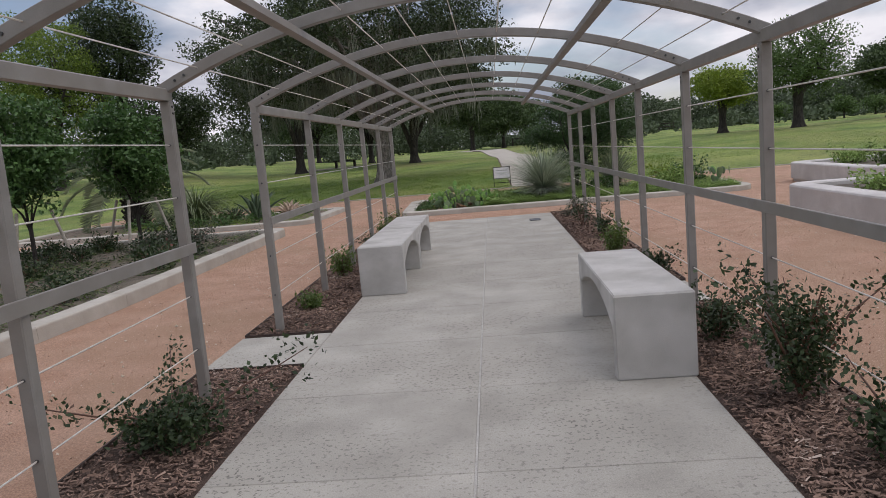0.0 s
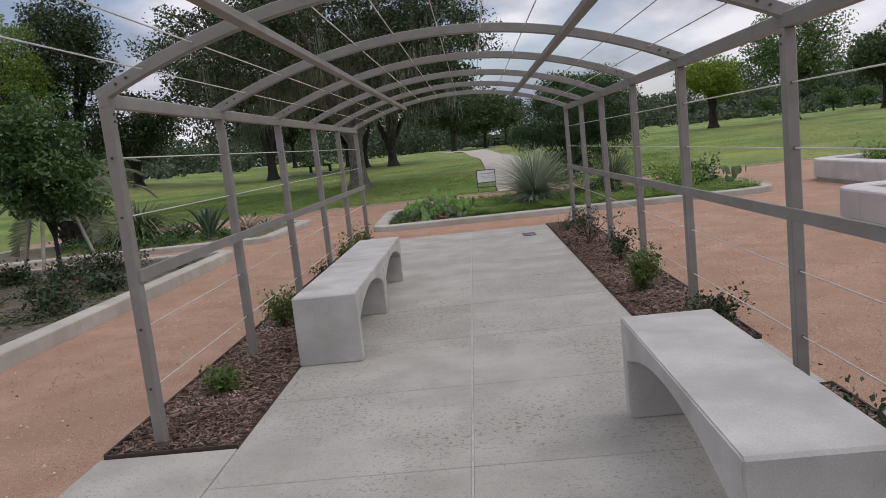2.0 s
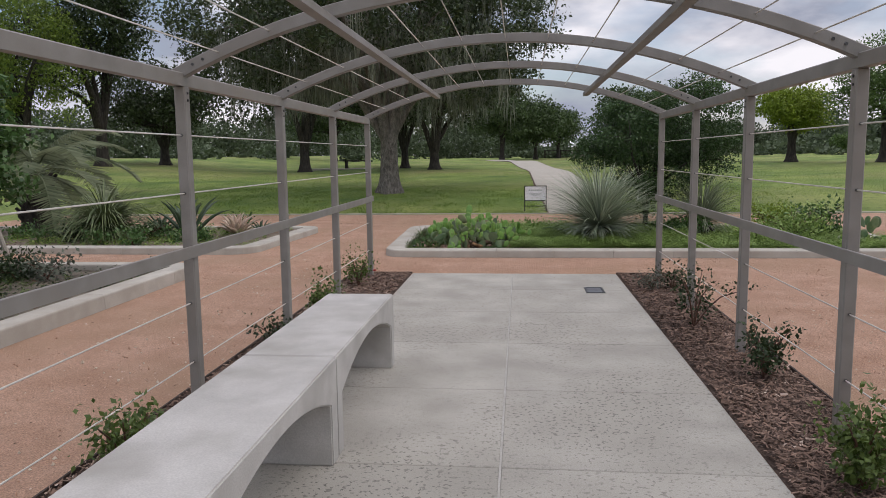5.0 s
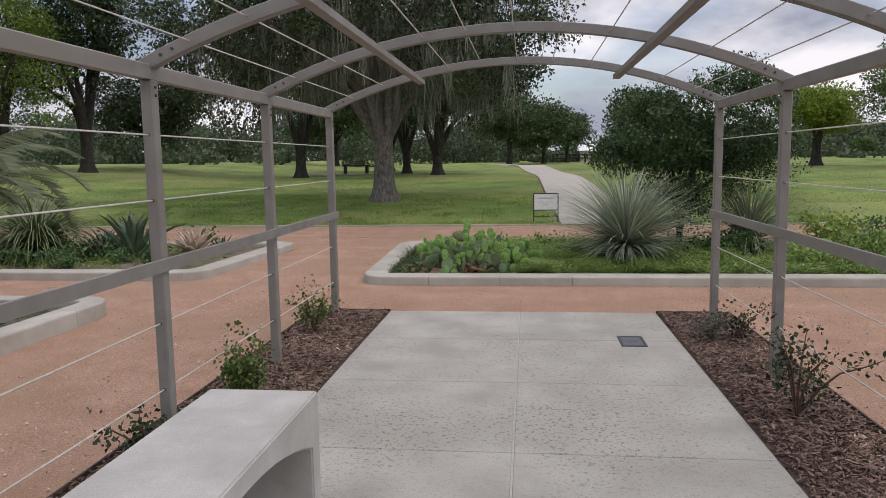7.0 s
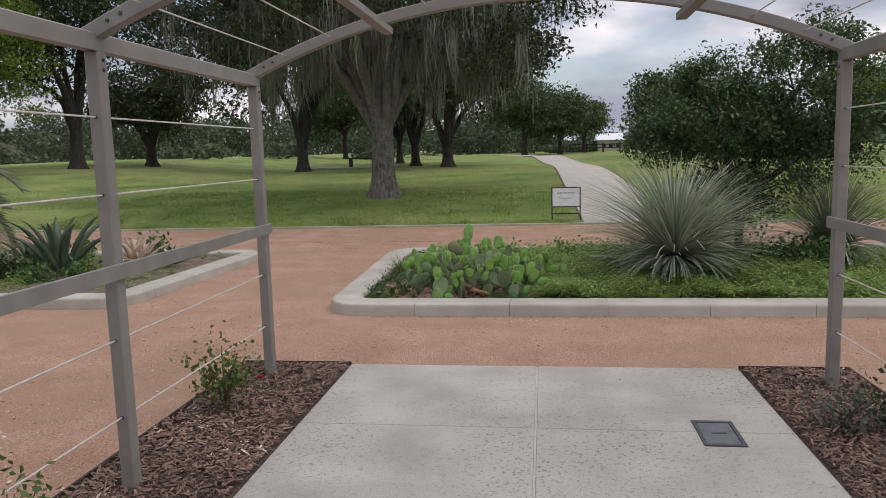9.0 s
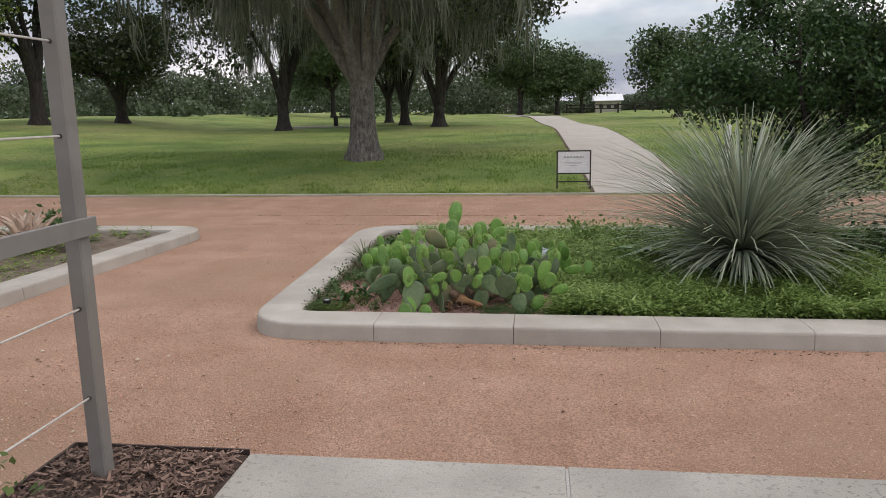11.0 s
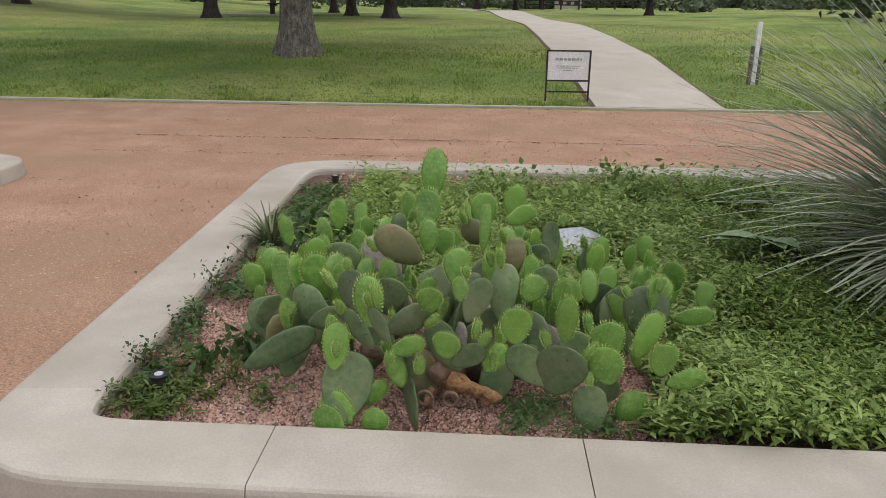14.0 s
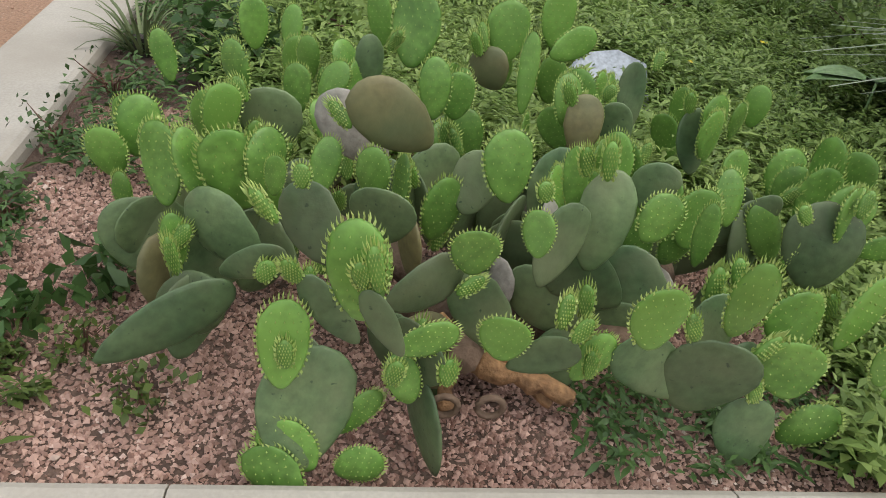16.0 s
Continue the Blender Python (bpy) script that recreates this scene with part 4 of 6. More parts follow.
def pad_mesh(name, material, thick, narrow, bend, seed):
    r = random.Random(seed)
    g = Geo()
    line = obovate(22, narrow)
    n = len(line)
    line = [(x * (1 + r.uniform(-0.03, 0.03)), y + r.uniform(-0.008, 0.008)) for x, y in line]
    rings = [(0.0, 0), (0.55, 1), (0.85, 1), (0.96, 1), (1.0, 0), (0.96, -1), (0.85, -1), (0.55, -1)]
    k = {}
    for j, (s, side) in enumerate(rings):
        if s == 0:
            continue
        z = side * thick * 0.5 * math.sqrt(max(0.0, 1 - s ** 3.2))
        k[j] = len(g.v)
        for x, y in line:
            X, Y = x * s, 0.5 + (y - 0.5) * s
            g.v.append((X, z + bend * (Y - 0.5) ** 2 + 0.4 * bend * X * X, Y))
    front, back = len(g.v), len(g.v) + 1
    g.v += [(0, thick * 0.5, 0.5), (0, -thick * 0.5, 0.5)]
    for i in range(n):
        i2 = (i + 1) % n
        g.f.append((front, k[1] + i, k[1] + i2))
        g.f.append((back, k[7] + i2, k[7] + i))
        for a, b in ((1, 2), (2, 3), (3, 4), (4, 5), (5, 6), (6, 7)):
            g.f.append((k[a] + i, k[b] + i, k[b] + i2, k[a] + i2))
    return g.mesh(name, material, True)


def spine_mesh(material, thick, narrow, bend, seed, length=0.066, faces=True, rim=44):
    """Small soft hooked leaves on the rim and in rows over both faces."""
    r = random.Random(seed)
    g = Geo()

    def hook(p, d, ln):
        d = d.normalized()
        up = Vector((r.uniform(-0.4, 0.4), r.uniform(-0.4, 0.4), 0.9))
        a = d.cross(up).normalized() * ln * 0.27
        b = d.cross(a).normalized() * ln * 0.27
        tip = p + d * ln * 0.75 + Vector((r.uniform(-0.3, 0.3), r.uniform(-0.3, 0.3), 0.6)) * ln
        mid = p + d * ln * 0.6
        g.add([p + a, p - a * 0.6 + b, p - a * 0.6 - b, mid + a * 0.8, mid - a * 0.5 + b * 0.8, mid - a * 0.5 - b * 0.8, tip],
              [(0, 1, 4, 3), (1, 2, 5, 4), (2, 0, 3, 5), (3, 4, 6), (4, 5, 6), (5, 3, 6)])

    for x, y in obovate(rim, narrow):
        if y > 0.12:
            p = Vector((x, bend * (y - 0.5) ** 2, y))
            hook(p, Vector((x * 1.5, r.uniform(-0.3, 0.3), (y - 0.45) * 1.2)), length * r.uniform(0.8, 1.25))
            if r.random() < 0.6:
                hook(p * 1.0 - Vector((x * 0.06, -r.choice((-1, 1)) * thick * 0.3, 0)), Vector((x, r.uniform(-1, 1), (y - 0.4))), length * r.uniform(0.6, 1.0))
    if faces:
        for a in range(8):
            for b in range(5):
                y = 0.16 + a * 0.10
                x = (b - 2) * 0.15 + (0.075 if a % 2 else 0)
                w = 0.5 * math.sqrt(max(0, 1 - (2 * y - 1) ** 2)) * (narrow + (1 - narrow) * 1.15 * y ** 0.7)
                if abs(x) < w * 0.85:
                    for s in (-1, 1):
                        p = Vector((x, s * thick * 0.46 + bend * (y - 0.5) ** 2, y))
                        hook(p, Vector((0, s, -0.2)), length * 0.55 * r.uniform(0.7, 1.2))
    return g.mesh("spine_fringe", material)


M_PADYOUNG = surface("young_pad_skin", (0.095, 0.225, 0.036), (0.175, 0.345, 0.072), 14, 70, 0.42, 0.15, 0.002, 4, stain=(0.14, 0.285, 0.05), vary=0.16,
                     specks=(0.09, 0.20, 0.04), speck_scale=110, speck_at=0.70)
M_PADOLD = surface("old_pad_skin", (0.062, 0.122, 0.050), (0.135, 0.198, 0.086), 7, 60, 0.5, 0.35, 0.004, 6, stain=(0.165, 0.195, 0.10), vary=0.30,
                   specks=(0.05, 0.085, 0.04), speck_scale=90, speck_at=0.69)
M_PADBROWN = surface("brown_pad_skin", (0.14, 0.115, 0.05), (0.20, 0.185, 0.08), 9, 60, 0.5, 0.3, 0.003, 5, stain=(0.12, 0.15, 0.07), vary=0.1)
M_PADSCAR = surface("scarred_pad_skin", (0.24, 0.23, 0.20), (0.36, 0.33, 0.29), 14, 80, 0.8, 0.5, 0.004, 5, stain=(0.17, 0.20, 0.14))
M_SPINE = surface("soft_green_hooks", (0.25, 0.37, 0.085), (0.42, 0.52, 0.16), 20, 90, 0.5, 0.1, 0.001)
YOUNG = [(pad_mesh("pad", M_PADYOUNG, 0.13, 0.62, b, 40 + i), spine_mesh(M_SPINE, 0.13, 0.62, b, 50 + i)) for i, b in enumerate((0.0, 0.15, -0.12, 0.25, -0.2))]
BUDS = [(pad_mesh("pad", M_PADYOUNG, 0.34, 0.7, 0.0, 60 + i), spine_mesh(M_SPINE, 0.34, 0.7, 0.0, 70 + i, 0.20, True, 22)) for i in range(2)]
OLD = [pad_mesh("pad", M_PADOLD, 0.10, 0.55, b, 80 + i) for i, b in enumerate((0.0, 0.2, -0.25, 0.35, -0.1))]
BROWN = [pad_mesh("pad", M_PADBROWN, 0.17, 0.6, 0.2, 90)]
SCARRED = [pad_mesh("pad", M_PADSCAR, 0.15, 0.6, 0.15, 91)]
cactus = thing("prickly_pear", "sprawling prickly pear with bright young pads over dull older ones", "cactus", (-0.75, 17.1, 0.045))
pr = random.Random(9)
PADS = []


def pad(kind, x, y, z, w, h, lean, owner=None, back=None, turn=None):
    """One flat pad about its middle. lean: degrees it tips sideways to the right."""
    back = pr.uniform(-22, 6) if back is None else back
    turn = pr.uniform(-20, 20) if turn is None else turn
    w, h = w * 1.18, h * 1.12
    owner = owner or cactus
    spines = None
    if kind == "young":
        me, spines = pr.choice(YOUNG)
    elif kind == "bud":
        me, spines = pr.choice(BUDS)
    else:
        me = pr.choice({"old": OLD, "brown": BROWN, "scarred": SCARRED}[kind])
    m = pose(x, y, z, back, lean, turn) @ Matrix.Diagonal((w, (w * h) ** 0.5, h, 1)) @ Matrix.Translation((0, 0, -0.5))
    ob = placed("pad", me, owner, m)
    if spines:
        s = tagged(new("spine_fringe", spines), kind="stuff")
        s.parent = ob
    PADS.append((x, y, z, w, h, lean, kind))
    return ob


pad('young', -0.997, 16.650, 0.457, 0.074, 0.127, -5)
pad('young', -1.096, 16.680, 0.310, 0.068, 0.120, 5)
pad('old', -1.290, 16.800, 0.235, 0.090, 0.210, 68)
pad('old', -1.409, 17.050, 0.223, 0.111, 0.127, 0)
pad('old', -1.224, 16.950, 0.300, 0.108, 0.156, -40)
pad('old', -1.165, 16.850, 0.315, 0.057, 0.109, 62)
pad('young', -1.340, 17.050, 0.371, 0.074, 0.133, -10)
pad('young', -1.213, 17.000, 0.391, 0.092, 0.145, -15)
pad('young', -1.473, 17.300, 0.326, 0.062, 0.094, 0)
pad('young', -1.301, 17.250, 0.364, 0.084, 0.104, 20)
pad('old', -1.197, 17.300, 0.340, 0.125, 0.129, 0)
pad('brown', -0.955, 17.000, 0.499, 0.100, 0.158, -50)
pad('scarred', -1.021, 17.100, 0.427, 0.093, 0.148, -40)
pad('young', -0.986, 16.950, 0.424, 0.055, 0.086, 0)
pad('young', -1.065, 17.000, 0.409, 0.046, 0.089, 10)
pad('old', -1.066, 16.800, 0.427, 0.089, 0.116, -30)
pad('old', -0.968, 16.900, 0.382, 0.107, 0.095, 0)
pad('young', -0.773, 16.950, 0.454, 0.080, 0.108, 0)
pad('old', -0.815, 17.000, 0.391, 0.079, 0.103, 10)
pad('young', -0.841, 16.750, 0.426, 0.065, 0.071, 0)
pad('old', -0.903, 16.750, 0.360, 0.080, 0.125, 70)
pad('young', -0.900, 16.700, 0.305, 0.051, 0.087, 70)
pad('young', -0.791, 16.700, 0.315, 0.070, 0.071, 0)
pad('old', -0.730, 16.700, 0.283, 0.062, 0.106, 55)
pad('young', -0.657, 16.700, 0.279, 0.058, 0.083, 30)
pad('young', -0.605, 16.650, 0.402, 0.078, 0.094, 0)
pad('young', -0.468, 16.680, 0.406, 0.055, 0.129, 3)
pad('old', -0.475, 16.700, 0.249, 0.138, 0.145, 15)
pad('young', -0.342, 16.750, 0.324, 0.093, 0.096, -20)
pad('young', -0.235, 16.750, 0.340, 0.070, 0.127, 25)
pad('young', -0.353, 16.700, 0.271, 0.096, 0.105, -15)
pad('old', -0.197, 16.950, 0.323, 0.134, 0.152, 0)
pad('young', -0.038, 17.000, 0.297, 0.056, 0.108, 78)
pad('young', -0.550, 16.850, 0.430, 0.071, 0.077, 30)
pad('old', -0.635, 16.850, 0.415, 0.083, 0.155, 5)
pad('old', -0.713, 16.800, 0.410, 0.078, 0.124, 28)
pad('old', -0.499, 17.000, 0.393, 0.085, 0.098, -20)
pad('young', -0.366, 17.000, 0.386, 0.054, 0.094, 0)
pad('young', -0.157, 17.200, 0.333, 0.093, 0.101, 15)
pad('young', -0.096, 17.500, 0.350, 0.058, 0.094, 0)
pad('old', -0.320, 17.300, 0.347, 0.078, 0.127, 0)
pad('old', -0.459, 17.350, 0.417, 0.065, 0.134, 0)
pad('brown', -0.591, 17.200, 0.414, 0.071, 0.110, 0)
pad('young', -0.617, 17.250, 0.444, 0.060, 0.092, 10)
pad('young', -0.693, 17.300, 0.472, 0.037, 0.147, 0)
pad('brown', -0.739, 17.500, 0.400, 0.090, 0.090, -30)
pad('young', -0.700, 17.550, 0.473, 0.098, 0.121, 0)
pad('young', -0.581, 17.600, 0.492, 0.086, 0.117, 5)
pad('young', -0.561, 17.500, 0.468, 0.066, 0.104, 65)
pad('young', -0.909, 17.500, 0.478, 0.101, 0.147, 0)
pad('young', -0.900, 17.680, 0.576, 0.100, 0.179, 0)
pad('young', -0.880, 17.200, 0.470, 0.058, 0.106, 0)
pad('young', -0.835, 17.250, 0.439, 0.072, 0.085, 0)
pad('old', -1.004, 17.400, 0.431, 0.058, 0.112, 0)
pad('young', -1.448, 17.500, 0.385, 0.047, 0.103, -10)
pad('young', -1.154, 17.400, 0.368, 0.059, 0.100, 0)
pad('old', -1.070, 16.680, 0.180, 0.140, 0.190, 12)
pad('young', -1.110, 16.640, 0.085, 0.080, 0.105, -40)
pad('young', -0.990, 16.650, 0.095, 0.070, 0.070, 55)
pad('young', -1.091, 16.660, 0.126, 0.077, 0.103, -35)
pad('young', -0.993, 16.700, 0.156, 0.051, 0.085, 50)
pad('young', -0.928, 16.700, 0.224, 0.050, 0.088, -15)
pad('old', -0.963, 16.620, 0.403, 0.037, 0.098, -28)
pad('young', -0.198, 16.700, 0.293, 0.078, 0.085, 10)
pad('young', -0.129, 16.700, 0.235, 0.056, 0.097, 70)
pad('young', -0.273, 16.700, 0.142, 0.073, 0.100, 35)
pad('old', -0.385, 16.690, 0.140, 0.095, 0.125, -10)
pad('young', -0.443, 16.900, 0.369, 0.036, 0.110, 0)
pad('old', -0.319, 17.100, 0.305, 0.082, 0.115, 30)
pad('young', -1.288, 17.700, 0.399, 0.067, 0.114, 0)
pad('young', -0.987, 17.600, 0.463, 0.057, 0.108, -10)
pad('young', -1.138, 16.950, 0.415, 0.032, 0.064, 5)
pad('young', -1.206, 17.750, 0.379, 0.054, 0.100, 0)
pad('young', -0.757, 16.750, 0.460, 0.043, 0.061, -10)
pad('young', -0.676, 16.900, 0.462, 0.039, 0.099, -5)
pad('old', -0.290, 17.050, 0.309, 0.057, 0.136, 35)
pad('young', -1.455, 17.150, 0.241, 0.042, 0.089, 0)
pad('young', -1.307, 16.950, 0.279, 0.041, 0.095, 0)
pad('old', -0.502, 17.300, 0.373, 0.102, 0.083, -60)
pad('old', -1.034, 16.700, 0.350, 0.051, 0.120, -35)
pad('young', 0.082, 17.300, 0.253, 0.061, 0.088, 10)
# buds on the rims of the larger pads
for x, y, z, w, h, lean, kind in list(PADS):
    if kind in ("old", "brown", "scarred"):
        for _ in range(pr.choice((0, 1, 1, 2))):
            a = radians(lean + pr.uniform(-55, 55))
            r = 0.5 * h
            pad("bud", x + math.sin(a) * r, y + pr.uniform(-0.02, 0.02), z + math.cos(a) * r + 0.02, 0.022, pr.uniform(0.03, 0.06), math.degrees(a) * 0.5)
# older pads low down inside, which carry the rest
for k in range(84):
    a, d = pr.uniform(0, 2 * math.pi), pr.uniform(0.0, 1.0) ** 0.5
    x, y = -0.78 + 0.60 * d * math.cos(a), 17.10 + 0.44 * d * math.sin(a)
    if y < 16.95 and abs(x + 0.72) < 0.16:
        y += 0.08
    kind = pr.choice(("old", "old", "old", "brown", "scarred")) if d < 0.6 else pr.choice(("old", "old", "old", "old", "brown"))
    pad(kind, x, y, (0.10 + 0.20 * pr.random()) * (1.2 - 0.35 * d), pr.uniform(0.085, 0.12), pr.uniform(0.12, 0.17), pr.uniform(-60, 60), turn=pr.uniform(-70, 70))
for k in range(80):
    a, d = pr.uniform(0, 2 * math.pi), pr.uniform(0.3, 1.05)
    x, y = -0.78 + 0.68 * d * math.cos(a), 17.2 + 0.52 * d * math.sin(a)
    if y > 16.95:
        pad("young", x, y, pr.uniform(0.26, 0.42), pr.uniform(0.05, 0.08), pr.uniform(0.08, 0.12), pr.uniform(-25, 25), turn=pr.uniform(-70, 70))
for k in range(60):
    a, d = pr.uniform(0, 2 * math.pi), pr.uniform(0.0, 1.0) ** 0.5
    x, y = -0.76 + 0.66 * d * math.cos(a), 17.05 + 0.42 * d * math.sin(a)
    pad("bud", x, y, pr.uniform(0.30, 0.42) - 0.12 * d, pr.uniform(0.018, 0.03), pr.uniform(0.035, 0.07), pr.uniform(-30, 30))
M_WOODY = surface("woody_stem", (0.13, 0.085, 0.055), (0.24, 0.16, 0.11), 10, 60, 0.9, 0.8, 0.008, 3, stain=(0.14, 0.10, 0.075))
M_DEADWOOD = surface("orange_dead_wood", (0.20, 0.105, 0.05), (0.40, 0.225, 0.105), 16, 60, 0.9, 1.0, 0.010, 6, stain=(0.15, 0.10, 0.07), grit=(0.5, 1.4))
for k in range(7):
    a = k * 0.9
    end = Vector((-0.75 + 0.36 * math.cos(a), 17.08 + 0.28 * math.sin(a), 0.17))
    foot = Vector((-0.76, 17.05, 0.02))
    g = Geo()
    g.tube([foot, foot.lerp(end, 0.5) + Vector((0, 0, 0.03)), end], [0.045, 0.036, 0.026], 9)
    part("stem", g, M_WOODY, cactus, "brown woody stem", smooth=True)
g = Geo()
wob = random.Random(4)
for foot, tip, r0 in (((-0.84, 16.87, 0.13), (-0.635, 16.80, 0.095), 0.029), ((-0.80, 16.90, 0.15), (-0.66, 16.80, 0.075), 0.022), ((-0.86, 16.92, 0.16), (-0.84, 16.78, 0.07), 0.024)):
    f, e = Vector(foot), Vector(tip)
    line = [f.lerp(e, k / 9) + Vector((wob.uniform(-0.006, 0.006), wob.uniform(-0.006, 0.006), wob.uniform(-0.006, 0.006))) for k in range(10)]
    g.tube(line, [r0 * wob.uniform(0.65, 1.2) * (1 - 0.055 * k) for k in range(10)], 9)
part("dead_stem", g, M_DEADWOOD, cactus, "orange-brown dead fallen stem", smooth=True)
g = Geo()
for dx in (-0.055, 0.02):
    ring = [(-0.80 + dx + 0.022 * math.cos(t), 16.755, 0.115 + 0.022 * math.sin(t)) for t in np.linspace(0, 2 * math.pi, 12)]
    g.tube(ring, [0.006] * 12, 6, cap=False)
part("cut_end", g, M_WOODY, cactus, "hollow dried stem ends", smooth=True)


def strap_plant(name, label, category, x, y, z, n, length, width, material, seed, lo=-0.35, hi=1.45, curve=0.25, group="", trunk=0.12, wide=1.0, z_stretch=1.0):
    """A rosette of long narrow folded leaves that fan out from one heart."""
    ob = thing(name, label, category, (x, y, z), group=group)
    rng = np.random.default_rng(seed)
    az = rng.uniform(0, 2 * np.pi, n)
    el = lo + (hi - lo) * rng.uniform(0, 1, n) ** 0.8
    L = length * rng.uniform(0.75, 1.12, n) * np.clip(0.56 + 0.80 * el, 0.40, 1.0)
    out = np.stack([np.cos(az), np.sin(az), np.zeros(n)], 1)
    side = np.stack([-np.sin(az), np.cos(az), np.zeros(n)], 1)
    upv = np.array([0, 0, 1.0])
    Q = []
    segs = 5
    prev = None
    cv = curve * rng.uniform(0.3, 1.8, n)
    for k in range(segs + 1):
        t = k / segs
        e = el - cv * t * t
        r = L * t
        P = out * (np.cos(e) * r * wide)[:, None] + upv * (np.sin(e) * r * z_stretch)[:, None] + np.array([0, 0, trunk]) + out * 0.03
        w = width * (1 - 0.15 * t - 0.8 * max(0.0, t - 0.25) ** 1.3)
        l, rr = P - side * w * 0.5, P + side * w * 0.5
        c = P - (upv * np.cos(e)[:, None] - out * np.sin(e)[:, None]) * w * 0.22
        if prev is not None:
            Q.append(np.stack([prev[0], prev[1], c, l], 1))
            Q.append(np.stack([prev[1], prev[2], rr, c], 1))
        prev = (l, c, rr)
    S = np.concatenate(Q).reshape(segs * 2, n, 4, 3).transpose(1, 0, 2, 3).reshape(-1, 4, 3)
    me = quads_mesh("leaves", S, material)
    bm = bmesh.new()
    bm.from_mesh(me)
    bmesh.ops.remove_doubles(bm, verts=bm.verts[:], dist=0.00005)
    bm.to_mesh(me)
    bm.free()
    part("leaves", me, None, ob, local=True)
    g = Geo()
    g.tube([(0, 0, -0.08), (0, 0, trunk * 0.6), (0, 0, trunk + 0.05)], [trunk * 0.7 + 0.02, trunk * 0.8 + 0.02, 0.03], 10)
    part("heart", g, M_DARKBARK, ob, local=True)
    return ob


M_YUCCAPALE = foliage("grey_green_straps", (0.11, 0.14, 0.085), (0.33, 0.37, 0.25), 0.45, 0.12)
strap_plant("sotol", "big spherical rosette of stiff blue-grey strap leaves in the kerbed bed", "yucca", 1.21, 17.66, 0.045, 1150, 1.24, 0.0165, M_YUCCA, 61, -0.40, 1.50, 0.20, trunk=0.28, z_stretch=0.80)
strap_plant("sotol", "darker strap-leaved rosette beside a bushy tree in the kerbed bed", "yucca", 3.0, 18.45, 0.045, 520, 0.98, 0.016, M_YUCCAPALE, 62, -0.2, 1.4, 0.3, trunk=0.25)
strap_plant("grass_yucca", "mound of dark green strap leaves in the agave bed", "yucca", -7.55, 18.2, 0.05, 720, 1.05, 0.024, M_YUCCADRY, 63, 0.0, 1.4, 0.6, trunk=0.12)


def agave(label, x, y, z, n, length, width, material, seed, lo, hi):
    ob = thing("agave", label, "agave", (x, y, z), group="agaves in the bed")
    r = random.Random(seed)
    for i in range(n):
        az = i * 2.399
        el = lo + (hi - lo) * (i / n) + r.uniform(-0.1, 0.1)
        L = length * r.uniform(0.8, 1.1) * (0.75 + 0.25 * math.cos(el))
        g = Geo()
        o, s, u = Vector((math.cos(az), math.sin(az), 0)), Vector((-math.sin(az), math.cos(az), 0)), Vector((0, 0, 1))
        k = len(g.v)
        for j in range(7):
            t = j / 6
            e = el + 0.15 * math.sin(t * 3)
            p = o * (math.cos(e) * L * t + 0.03) + u * (math.sin(e) * L * t + 0.04)
            w = width * (0.55 + 0.9 * t) * (1 - t ** 2.2) + 0.002
            nrm = u * math.cos(e) - o * math.sin(e)
            g.v += [tuple(p - s * w * 0.5 + nrm * w * 0.22), tuple(p - nrm * 0.004), tuple(p + s * w * 0.5 + nrm * w * 0.22), tuple(p - nrm * (w * 0.16 + 0.004))]
        for j in range(6):
            for q in range(4):
                g.f.append((j * 4 + q, j * 4 + (q + 1) % 4, (j + 1) * 4 + (q + 1) % 4, (j + 1) * 4 + q))
        part("leaf", g, material, ob, local=True, smooth=True)
    return ob


agave("dark green agave with broad pointed leaves in the bed", -6.0, 18.2, 0.05, 17, 0.92, 0.15, M_AGAVE, 1, 0.6, 1.4)
agave("dark green agave with broad pointed leaves in the bed", -6.75, 18.7, 0.05, 16, 0.5, 0.10, M_AGAVE, 2, 0.3, 1.4)
agave("pale pinkish agave rosette in the bed", -5.3, 18.75, 0.05, 30, 0.46, 0.13, M_PINKAGAVE, 3, 0.2, 1.4)
agave("small dark agave near the kerb", -4.9, 18.9, 0.05, 12, 0.3, 0.06, M_AGAVE, 4, 0.3, 1.4)

# small palm
palm = thing("palm", "small palm with arching grey-green fronds and a rough trunk", "palm", (-9.8, 19.6, 0.05))
g = Geo()
g.tube([(0, 0, -0.1), (0, 0, 0.3), (0, 0, 0.8), (0, 0, 1.15)], [0.34, 0.32, 0.30, 0.2], 12)
for k in range(46):
    a, zz = k * 2.4, 0.1 + k * 0.022
    d = Vector((math.cos(a), math.sin(a), 0))
    g.tube([d * 0.28 + Vector((0, 0, zz)), d * 0.40 + Vector((0, 0, zz + 0.13))], [0.05, 0.03], 5)
part("trunk", g, M_DARKBARK, palm, local=True)
M_PALM = foliage("palm_leaf", (0.11, 0.14, 0.075), (0.30, 0.335, 0.205), 0.5, 0.2)
rng = np.random.default_rng(8)
